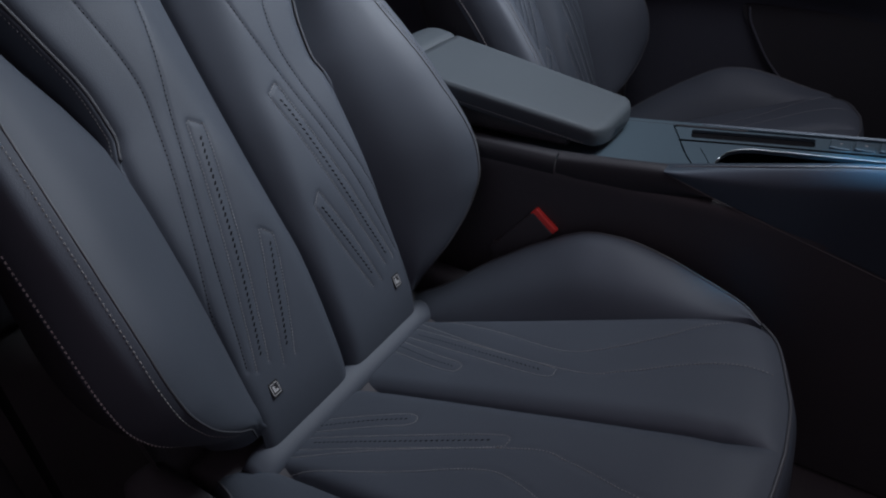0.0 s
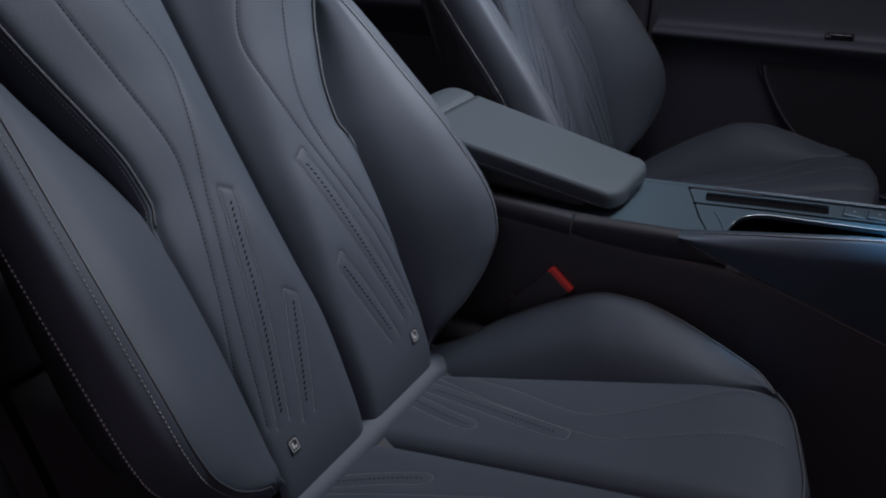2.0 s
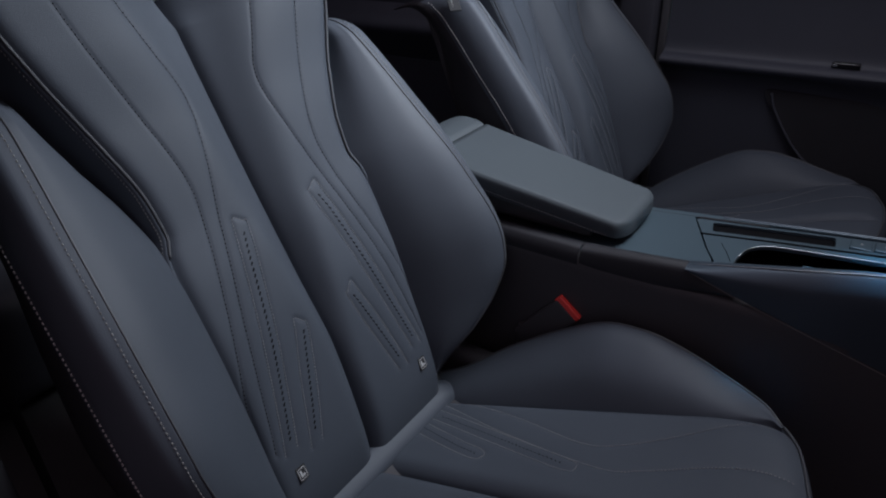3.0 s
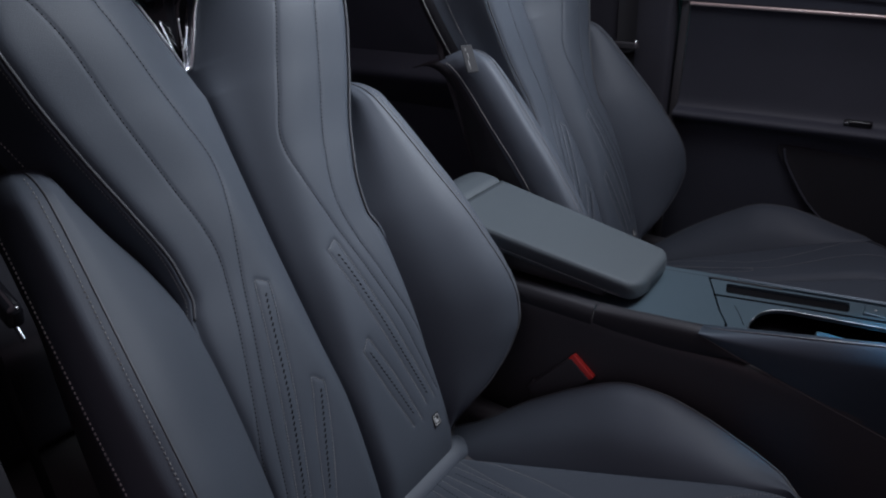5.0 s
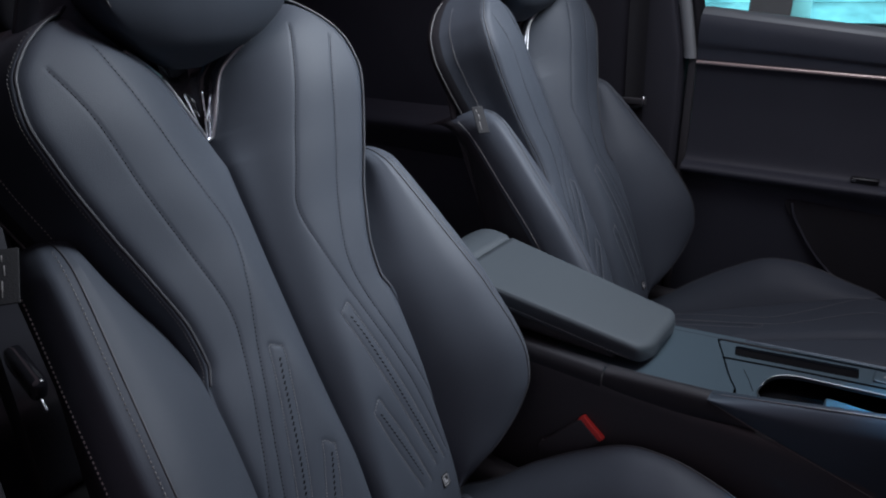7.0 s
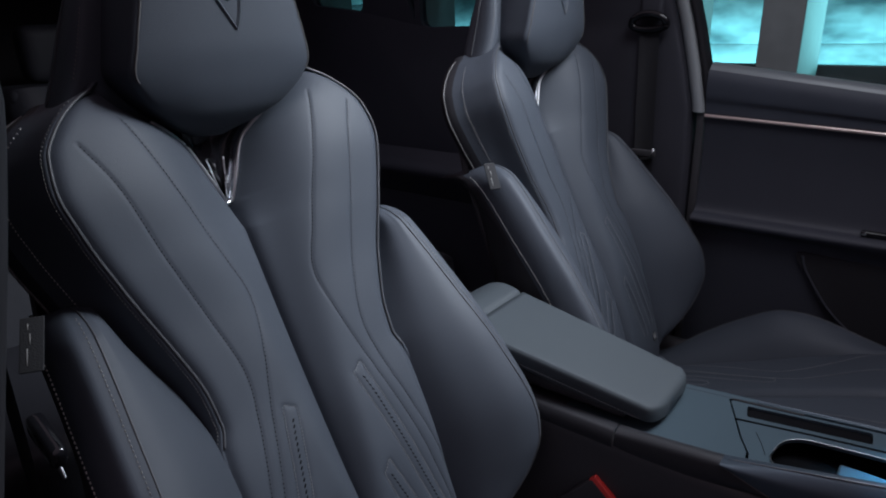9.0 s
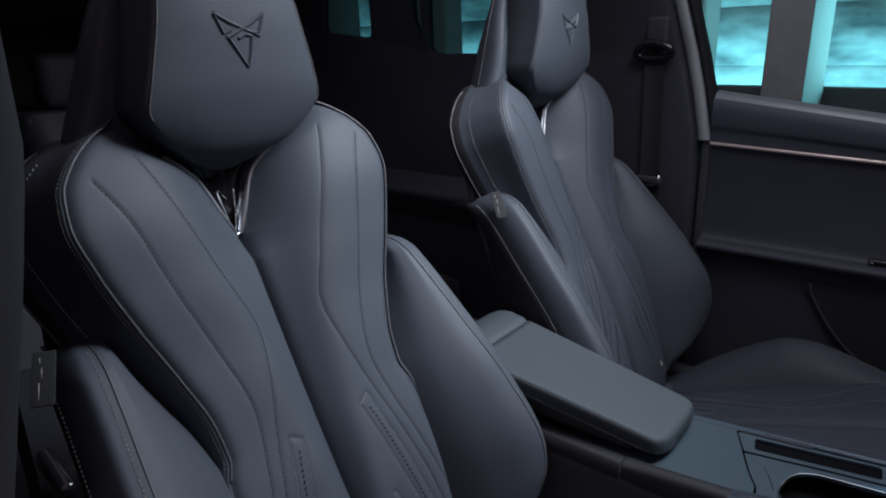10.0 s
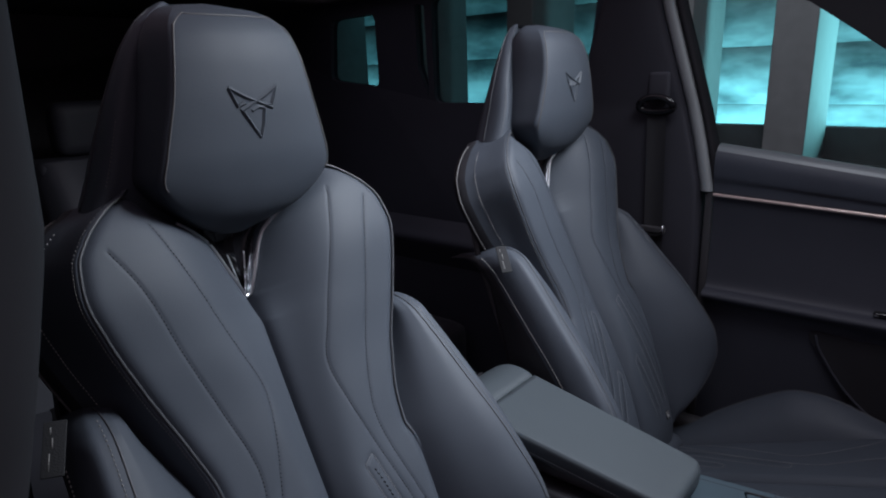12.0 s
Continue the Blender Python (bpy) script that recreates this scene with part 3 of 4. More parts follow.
    for sd in (-1, 1):
        inner = [back_point(sd * 0.42 * float(collar_edge(t)), t, float(back_height(float(collar_edge(t)), t, False)) - 0.004) for t in np.linspace(0.560, 0.615, 20)]
        tube("inner_trim", inner, 0.0009, CHROME, collar, "thin bright inner line of the collar", sides=8)
        rows, band = [], []
        for t in v:
            e = float(collar_edge(t))
            h0 = float(back_height(e, t, False))
            f = 0.45 + 0.35 * min(1.0, (t - 0.557) / 0.06)
            q = spline([(e, h0 + 0.002), (e * (0.5 + 0.5 * f), h0 - 0.001), (e * f, h0 - 0.006)], 7)
            band.append(back_point(sd * q[:, 0], np.full(7, t), q[:, 1]))
            q = spline([(e * f, h0 - 0.006), (e * f * 0.7, h0 - 0.014), (e * f * 0.35, h0 - 0.012), (0, h0 - 0.006)], 12)
            rows.append(back_point(sd * q[:, 0], np.full(12, t), q[:, 1]))
        grid("facet", band, SMOKE, collar, "smoked chrome inner facet of the collar", flip=sd > 0)
        grid("insert", rows, GLOSS, collar, "piano black insert", flip=sd > 0)
    # headrest
    wide = curve([(1.130, 0.018), (1.144, 0.045), (1.162, 0.072), (1.190, 0.101), (1.212, 0.113), (1.24, 0.107), (1.295, 0.092), (1.36, 0.076), (1.378, 0.066), (1.390, 0.050), (1.397, 0.022)])
    front = curve([(1.130, -0.012), (1.144, 0.010), (1.165, 0.032), (1.200, 0.046), (1.24, 0.0525), (1.29, 0.0535), (1.33, 0.050), (1.36, 0.042), (1.378, 0.030), (1.390, 0.012), (1.397, -0.012)])
    rows = []
    for z in np.concatenate((np.linspace(1.130, 1.22, 26), np.linspace(1.225, 1.36, 26), np.linspace(1.363, 1.397, 16))):
        w, f = float(wide(z)), float(front(z))
        g = min(1.0, max(0.0, (1.399 - z) / 0.05)) ** 0.5
        rear = 0.030 * (1 - g) + 0.45 * (0.05 - f) * g
        half = [(f, 0), (f - 0.0022, 0.5 * w), (f - 0.0085, 0.90 * w), (f - 0.0135, w + 0.001 * g), (f - 0.026 * g - 0.010 * (1 - g), w + 0.003 * g), (-0.020 + 0.4 * (f - 0.05), w + 0.004 * g), (-0.062 + rear, w * 0.85), (-0.072 + rear, w * 0.4), (-0.075 + rear, 0)]
        q = spline(half, 34)
        ring = np.vstack((q, np.stack((q[-2:0:-1, 0], -q[-2:0:-1, 1]), axis=1)))
        rise = 0.08 * max(0.0, (z - 1.28) / 0.113) ** 1.5
        rows.append(np.stack((ring[:, 0], ring[:, 1], z + rise * (f - ring[:, 0])), axis=1))
    rows = np.array(rows)
    rows = np.concatenate((np.broadcast_to(rows[0].mean(axis=0), rows[:1].shape), rows, np.broadcast_to(rows[-1].mean(axis=0) + (0, 0, 0.002), rows[:1].shape)))
    head = grid("headrest", rows[:, list(range(54, 66)) + list(range(13))], LEATHER, seat, "slate leather headrest with embossed dark emblem")
    grid("head_cover", rows[:, 12:55], LEATHER, head, "leather cover round the sides of the headrest")
    edge_line = np.concatenate((rows[21:58, -10], rows[62, range(-8, 9)], rows[57:20:-1, 10]))
    tube("piping", spline(edge_line, 300), 0.0012, EDGE, head, sides=6)
    # embossed emblem: plain pointed facets
    strokes = [[(0.031, 1.306), (0.0135, 1.2961), (-0.0182, 1.2811)], [(-0.031, 1.306), (-0.0128, 1.296), (0.023, 1.2822)], [(-0.031, 1.306), (-0.0222, 1.2855), (-0.0128, 1.289)], [(0.031, 1.306), (0.0222, 1.2858), (0.0135, 1.2864)], [(-0.0164, 1.2802), (-0.0069, 1.2656), (0.0033, 1.2499)], [(0.012, 1.2823), (0.0091, 1.2658), (0.004, 1.2499)], [(-0.0047, 1.2801), (0.0033, 1.284), (0.012, 1.2823)]]
    for line in strokes:
        verts, faces = [], []
        p = np.array(line)
        t = np.gradient(p, axis=0)
        across = np.stack((-t[:, 1], t[:, 0]), axis=1) / np.linalg.norm(t, axis=1)[:, None] * 0.0031
        for k in range(len(p)):
            for q, lift in ((p[k] - across[k], -0.0006), (p[k], 0.0020), (p[k] + across[k], -0.0006)):
                verts.append((float(front(q[1])) - 0.0022 * (q[0] / 0.05) ** 2 + lift, q[0], q[1]))
            if k:
                a, b = 3 * k - 3, 3 * k
                faces += [(a, b, b + 1, a + 1), (a + 1, b + 1, b + 2, a + 2)]
        faces += [(0, 1, 2), (len(verts) - 3, len(verts) - 1, len(verts) - 2)]
        mesh_part("emblem_bar", verts, faces, EMBLEM, head, "dark embossed bar of the angular emblem", smooth=False)
    # woven label on the outer edge of the bolster
    lab = part("side_label", box_bm((-0.0012, -0.010, -0.026), (0.0012, 0.010, 0.026), 0.0008), TAG, seat, "grey woven label sewn into the side seam", local=True)
    lab.matrix_local = Matrix.Translation(Vector((0.064, -0.266, 0.988)) - seat.location) @ pose(0, 0, 0, 0, -42, -35)
    for z0, z1, y0 in ((-0.020, -0.004, -0.004), (0.000, 0.010, -0.002), (0.014, 0.020, -0.004)):
        part("print", box_bm((0.0011, y0, z0), (0.0015, y0 + 0.0012, z1)), THREAD, lab, local=True)
    # base on its rails
    part("side_trim", box_bm((0.14, -0.272, 0.40), (0.62, -0.222, 0.50), 0.02), PLASTIC, seat, "black plastic seat side trim")
    part("side_trim", box_bm((0.14, 0.222, 0.40), (0.62, 0.262, 0.50), 0.02), PLASTIC, seat, "black plastic seat side trim")
    part("seat_base", box_bm((0.16, -0.21, 0.36), (0.66, 0.21, 0.47), 0.02), PLASTIC, seat)
    for y in (-0.19, 0.19):
        part("rail", box_bm((0.10, y - 0.02, 0.32), (0.74, y + 0.02, 0.37), 0.004), PLASTIC, seat)
    return seat


seat = build_seat()
copy_thing(seat, pose(0.45, 0.74, 0.32))

# ---- centre console ----
MID = 0.37


def loft(name, stations, section, mat, parent=None, label="", n=40, axis=0, wrap=False, caps=False, flip=False):
    """A form swept along one axis: section(v) gives (a, b) control points on the other two."""
    rows = []
    for v in stations:
        q = spline(section(v), n)
        p = np.zeros((n, 3))
        rest = [k for k in range(3) if k != axis]
        p[:, axis], p[:, rest[0]], p[:, rest[1]] = v, q[:, 0], q[:, 1]
        rows.append(p)
    return grid(name, rows, mat, parent, label, wrap, caps, flip)


def deck_z(x):
    return 0.712 + 0.10 * (x - 0.53)


def rail_z(x):
    return float(np.interp(x, (0.0, 0.40, 0.537, 0.714, 1.2), (0.714, 0.715, 0.729, 0.771, 0.86)))


def build_console():
    console = empty("centre_console", (0.45, MID, 0.32), "dark centre console with satin slate deck and leather sides", "console")
    part("body", box_bm((-0.20, 0.292, 0.32), (1.12, 0.448, 0.69), 0.012), PLASTIC, console)
    for sd in (-1, 1):
        side = lambda a: MID + sd * a
        loft("side_panel", np.linspace(-0.2, 1.12, 40), lambda x: [(side(0.080), 0.33), (side(0.088), 0.45), (side(0.094), 0.58), (side(0.0965), 0.66), (side(0.0955), 0.693), (side(0.08), 0.703)], PLASTIC, console, flip=sd < 0)

        def flank(x):
            low = float(np.interp(x, (0.535, 0.60, 0.785, 1.12), (0.726, 0.706, 0.656, 0.57)))
            top = rail_z(x) if sd < 0 else deck_z(x) + 0.004
            low = min(low, top - 0.003) if sd < 0 else top - 0.05
            f = lambda a: low + a * (top - low)
            g = lambda a: top - min(top - low, 0.07) * (1 - a)
            if sd > 0:
                return [(side(0.090), f(0.0)), (side(0.0975), f(0.1)), (side(0.0985), f(0.6)), (side(0.0965), f(0.9)), (side(0.0925), f(1.0)), (side(0.0895), f(0.97))]
            return [(side(0.090), f(0.0)), (side(0.0962), f(0.02)), (side(0.0972), f(0.10)), (side(0.0985), g(0.40)), (side(0.0975), g(0.66)), (side(0.0935), g(0.83)), (side(0.0870), g(0.95)), (side(0.079), g(1.0)), (side(0.0755), f(0.97)), (side(0.074), f(0.80))]

        loft("flank", np.linspace(0.537, 1.12, 44), flank, FLANK, console, "satin blue-grey flank panel", flip=sd < 0)

        def pad(x):
            low = float(np.interp(x, (0.398, 0.43, 0.50, 0.597, 0.66), (0.684, 0.674, 0.678, 0.706, 0.694)))
            top = max(min(rail_z(x), 0.731 - max(0, x - 0.537) * 0.40), low + 0.006) if sd < 0 else deck_z(x) + 0.002
            low = min(low, top - 0.002)
            f = lambda a: low + a * (top - low)
            return [(side(0.082), f(0.0)), (side(0.092), f(0.05)), (side(0.0965), f(0.4)), (side(0.094), f(0.82)), (side(0.088), f(0.97)), (side(0.084 if sd > 0 else 0.080), f(1.0)), (side(0.083 if sd > 0 else 0.072), f(0.93))]

        if sd < 0:
            # thin metal tube added to draw the glint on the flank's top edge
            tube("rail_glint", [(x, side(0.0845), rail_z(x) - 0.0004) for x in np.linspace(0.541, 1.10, 60)], 0.0007, RING, console, "thin tube added for the glint along the rail", sides=6)
            tube("seam_edge", [(x, side(0.0968), float(np.interp(x, (0.535, 0.60, 0.785, 1.12), (0.727, 0.7055, 0.656, 0.57)))) for x in np.linspace(0.540, 1.10, 40)], 0.0007, EDGE, console, sides=6)
        loft("side_pad", np.linspace(0.40, 0.5975, 40), pad, DARK_LEATHER, console, "black leather-wrapped side pad", flip=sd < 0)
        loft("rear_pad", np.linspace(-0.2, 0.3975, 30), lambda x: [(side(0.082), 0.672), (side(0.094), 0.680), (side(0.097), 0.697), (side(0.093), 0.709), (side(0.086), 0.7135), (side(0.07), 0.711)], DARK_LEATHER, console, flip=sd < 0)
    # deck with a card slot and a long cup holder cut through it
    slot = rounded([(0.533, 0.418), (0.680, 0.424), (0.677, 0.451), (0.527, 0.446)], 0.005)
    cup = rounded([(0.576, 0.318), (0.83, 0.318), (0.83, 0.397), (0.588, 0.396)], 0.034, 10)
    on = lambda lift: (lambda u, v, w: (u, v, deck_z(u) + lift - w))
    plate("rear_deck", [(0.30, 0.292), (0.560, 0.292), (0.554, 0.332), (0.538, 0.362), (0.517, 0.412), (0.500, 0.4515), (0.508, 0.4565), (1.12, 0.4615), (1.12, 0.466), (0.43, 0.466), (0.30, 0.452)], [], on(0.002), 0.008, SATIN, console, "satin slate console surround")
    plate("deck", [(0.564, 0.292), (1.12, 0.292), (1.12, 0.459), (0.509, 0.454), (0.5035, 0.4505), (0.520, 0.413), (0.541, 0.363), (0.557, 0.333)], [slot, cup], on(0.0), 0.004, SATIN, console, "satin slate console deck with slot and cup holder")
    # black sheets just under the openings stand in for the shade inside
    plate("slot_shade", rounded([(0.529, 0.415), (0.683, 0.421), (0.680, 0.454), (0.524, 0.449)], 0.005), [], on(-0.0045), 0.004, HOLE, console, "black sheet for the shade inside the card slot")
    part("under_deck", box_bm((0.45, 0.296, 0.690), (1.10, 0.456, 0.694)), HOLE, console)
    ring = [(u, v, deck_z(u) + 0.0012) for u, v in cup]
    tube("cup_ring", ring + ring[:1], 0.0009, RING, console, "thin chrome ring round the cup holder", sides=6)
    tube("divide", [(u, v, deck_z(u) + 0.0002) for u, v in ((0.521, 0.405), (0.62, 0.411), (0.80, 0.416))], 0.0016, HOLE, console, sides=6)
    tube("divide", [(u, v, deck_z(u) + 0.0002) for u, v in ((0.553, 0.385), (0.565, 0.362), (0.575, 0.339))], 0.0004, HOLE, console, sides=6)
    part("cup_divider", box_bm((0.652, 0.322, 0.695), (0.82, 0.372, 0.7195), 0.004), SATIN, console, "grey cup holder divider")
    for k in range(4):
        b = part("button", box_bm((0.694 + 0.026 * k, 0.424, deck_z(0.70 + 0.026 * k) - 0.002), (0.717 + 0.026 * k, 0.450, deck_z(0.70 + 0.026 * k) + 0.003), 0.0015), SATIN, console, "small slate push button")
        part("legend", box_bm((0.7045 + 0.026 * k, 0.436, deck_z(0.70 + 0.026 * k) + 0.0028), (0.7075 + 0.026 * k, 0.438, deck_z(0.70 + 0.026 * k) + 0.0036)), WHITE, b)
    return console


def build_armrest():
    arm = empty("armrest", (0.28, MID, 0.712), "padded dark grey leather centre armrest lid", "armrest")
    top = lambda x: 0.803 - 0.19 * (x - 0.12)

    near, far = lambda x: 0.280 + 0.115 * (x - 0.15), lambda x: 0.449 - 0.01 * max(0.0, x - 0.3)

    def lid(x):
        t = top(x)
        nose = min(1.0, max(0.0, (x - 0.424) / 0.0198))
        pull = 0.024 * (1 - (1 - nose**2.4) ** 0.5)
        a, b, d = near(x) + 1.6 * pull, far(x) - pull, 0.010 * (1 - (1 - nose**3) ** 0.5)
        k = 0.022 - 0.006 * min(1.0, max(0.0, (x - 0.36) / 0.08))
        m, w = 0.5 * (a + b), 0.5 * (b - a)
        side = lambda e: [(m + e * 0.55 * w, t - d), (m + e * (w - 0.009), t - 0.0005 - d), (m + e * (w - 0.0025), t - 0.003 - d), (m + e * w, t - 0.0095 - d), (m + e * (w - 0.001), t - 0.011 - 0.5 * k), (m + e * (w - 0.005), t - 0.009 - k), (m + e * 0.5 * w, t - 0.011 - k)]
        return [(m, t - d), *side(1), (m, t - 0.011 - k), *side(-1)[::-1], (m, t - d)]

    xs = np.concatenate((np.linspace(0.148, 0.42, 30), 0.424 + 0.0197 * np.sin(np.linspace(0.05, math.pi / 2, 18))))
    lid_ob = loft("lid", xs, lid, ARM, arm, n=121, caps=True)

    def cap(x):
        sink = 0.020 * max(0.0, (0.120 - x) / 0.05) ** 2 + 0.006 * max(0.0, (x - 0.132) / 0.013) ** 2
        return [(a, b + 0.0005 - sink) for a, b in lid(x)]

    loft("rear_cap", np.linspace(0.02, 0.145, 28), cap, ARM, arm, n=121, caps=True)
    for sd in (-1, 1):
        spots = [((x, near(x) - 0.0002 if sd < 0 else far(x) + 0.0002, top(x) - 0.023), (1, 0, -0.19), (0, sd, 0)) for x in np.arange(0.15, 0.422, 0.0048)]
        pieces("stitching", spots, (0.003, 0.0012, 0.001), DARK_THREAD, lid_ob)
    loft("box", np.linspace(0.05, 0.395, 10), lambda x: [(MID - 0.052, top(x) - 0.033), (MID - 0.054, 0.74), (MID - 0.054, 0.712), (MID, 0.712), (MID + 0.054, 0.712), (MID + 0.054, 0.74), (MID + 0.052, top(x) - 0.033)], PLASTIC, arm, caps=True, n=25)
    return arm


def build_buckle(y):
    buckle = empty("belt_buckle", (0.37, y, 0.52), "black seat belt buckle with bright red release button", "seat belt buckle", "belt buckles")
    rot = pose(0.379, y, 0.60, 0, 40, 0)
    body = part("body", box_bm((-0.0215, -0.0095, -0.09), (0.0215, 0.0095, 0.0180), 0.004), PLASTIC, buckle, local=True)
    body.matrix_local = Matrix.Translation(-buckle.location) @ rot
    b = part("release_button", box_bm((-0.0225, -0.0085, 0.0110), (0.0205, 0.0085, 0.0255), 0.003), RED, buckle, "bright red release button", local=True)
    b.matrix_local = Matrix.Translation(-buckle.location) @ rot
    part("stalk", box_bm((0.31, y - 0.008, 0.46), (0.35, y + 0.008, 0.56), 0.004), PLASTIC, buckle)
    return buckle


build_console()
build_armrest()
build_buckle(0.276)


# ---- far side of the cabin ----
def build_door():
    door = tagged(empty("door_1", (0.70, 1.10, 0.40), "dark front door panel with rose trim strip and armrest", "car door"), kind="structure")
    drop = lambda x: 0.12 * (x - 0.235)

    def panel(x):
        d = drop(x)
        k = float(np.interp(x, (0.235, 0.50, 0.62, 0.8), (0.0, 0.0, 0.4, 1.0)))
        return [(1.125, 1.118 - d), (1.100, 1.134 - d), (1.078, 1.130 - d), (1.066, 1.108 - d), (1.066, 1.070 - 0.8 * d), (1.072, 1.050 - 0.4 * d), (1.074, 1.030 - 0.35 * d), (1.080, 1.000 - 0.35 * d), (1.084, 0.93 - 0.2 * d), (1.080, 0.850), (1.072, 0.806), (1.052, 0.797), (1.043, 0.790), (1.046, 0.778), (1.074, 0.748 - 0.05 * k), (1.084, 0.60), (1.075, 0.45), (1.07, 0.36)]

    loft("panel", np.linspace(0.237, 1.35, 60), lambda x: panel(x)[:7], SOFT, door, n=40, flip=True)
    loft("lower_panel", np.linspace(0.237, 1.35, 60), lambda x: panel(x)[6:], LOWER, door, "black lower door panel with armrest ledge", n=60, flip=True)
    strip = lambda x: [(1.078, 1.0265 - 0.35 * drop(x)), (1.070, 1.0265 - 0.35 * drop(x)), (1.068, 1.0230 - 0.35 * drop(x)), (1.070, 1.0195 - 0.35 * drop(x)), (1.078, 1.0195 - 0.35 * drop(x))]
    loft("trim_strip", np.linspace(0.238, 1.35, 30), strip, ROSE, door, "rose-gold metallic trim strip", n=16, flip=True)
    part("edge", box_bm((0.218, 1.075, 0.36), (0.236, 1.16, 1.12), 0.004), PLASTIC, door)
    # dark plate standing in for the map pocket's shaded hollow below the armrest
    plate("pocket", rounded([(0.455, 0.742), (0.485, 0.697), (0.545, 0.617), (0.624, 0.552), (0.74, 0.49), (1.32, 0.44), (1.32, 0.725)], 0.03), [], lambda u, v, w: (u, 1.070 + 0.05 * max(0, 0.66 - v) + w, v), 0.02, SHADE_BLACK, door, "black plate for the shaded hollow of the map pocket")
    tube("pocket_edge", spline([(0.478, 1.0675, 0.735), (0.492, 1.068, 0.697), (0.548, 1.070, 0.617), (0.626, 1.0735, 0.553), (0.74, 1.076, 0.493), (0.95, 1.078, 0.468)], 40), 0.0030, LOWER, door, "rounded rim of the pocket", sides=10)
    lock = part("lock_button", box_bm((0.575, 1.060, 0.800), (0.625, 1.078, 0.812), 0.004), GLOSS, door, "small black gloss lock button")
    part("rim", box_bm((0.577, 1.0585, 0.804), (0.585, 1.0605, 0.808), 0.0006), RING, lock)
    # window frame and glass
    loft("sill_cap", np.linspace(0.238, 1.35, 30), lambda x: [(1.128, 1.121 - drop(x)), (1.116, 1.135 - drop(x)), (1.098, 1.1385 - drop(x)), (1.080, 1.134 - drop(x)), (1.072, 1.124 - drop(x))], SILL, door, "smooth window sill cap", n=20, flip=True)
    plate("window_frame", [(0.09, 1.60), (0.09, 1.50), (0.20, 1.472), (0.34, 1.450), (0.396, 1.424), (0.459, 1.380), (0.526, 1.332), (0.72, 1.19), (1.36, 0.99), (1.36, 1.60)], [], lambda u, v, w: (u, 1.050 + w, v), 0.03, SHADE_BLACK, door, "dark upper window frame")
    verts = [(0.22, 1.115, 1.09), (1.40, 1.115, 0.95), (0.85, 1.084, 1.20), (0.46, 1.062, 1.44), (0.34, 1.058, 1.48), (0.145, 1.062, 1.475)]
    pane = mesh_part("pane", verts, [(0, 1, 2, 3, 4, 5)], GLASS, door, smooth=False)
    pane.visible_shadow = False
    return door


def build_pillar():
    pillar = tagged(empty("pillar_trim", (0.08, 1.09, 0.36), "dark plastic centre pillar trim with seat belt guide", "pillar"), kind="structure")
    fwd = lambda z: float(np.interp(z, (0.36, 0.9, 1.04, 1.14, 1.44, 1.52), (0.215, 0.215, 0.209, 0.188, 0.112, 0.10)))
    aft = lambda z: float(np.interp(z, (0.36, 1.10, 1.25, 1.354, 1.467, 1.52), (-0.12, -0.11, -0.09, -0.074, -0.03, 0.0)))
    inn = lambda z: float(np.interp(z, (0.36, 0.9, 1.22, 1.52), (1.06, 1.060, 1.052, 1.00)))

    def sec(z):
        f, a, i = fwd(z), aft(z), inn(z)
        return [(a, i + 0.06), (a + 0.004, i + 0.015), (a + 0.02, i + 0.001), (0.5 * (a + f), i - 0.004), (f - 0.03, i), (f - 0.006, i + 0.012), (f, i + 0.05)]

    loft("lower_trim", np.linspace(0.36, 0.99, 30), sec, PILLAR, pillar, axis=2)
    loft("upper_trim", np.linspace(0.985, 1.53, 40), lambda z: [(a, b + 0.003) for a, b in sec(z)], PILLAR, pillar, axis=2)
    loft("door_seal", np.linspace(1.03, 1.52, 30), lambda z: [(fwd(z) - 0.006, inn(z) + 0.026), (fwd(z) + 0.003, inn(z) + 0.012), (fwd(z) + 0.014, inn(z) + 0.008), (fwd(z) + 0.024, inn(z) + 0.013), (fwd(z) + 0.027, inn(z) + 0.03)], SEAL, pillar, "pale grey rubber door seal", axis=2, n=16)
    loft("gasket", np.linspace(1.06, 1.52, 30), lambda z: [(fwd(z) + 0.0265, inn(z) + 0.035), (fwd(z) + 0.029, inn(z) + 0.017), (fwd(z) + 0.040, inn(z) + 0.018), (fwd(z) + 0.044, inn(z) + 0.05)], SHADE_BLACK, pillar, "black window gasket", axis=2, n=12)
    return pillar


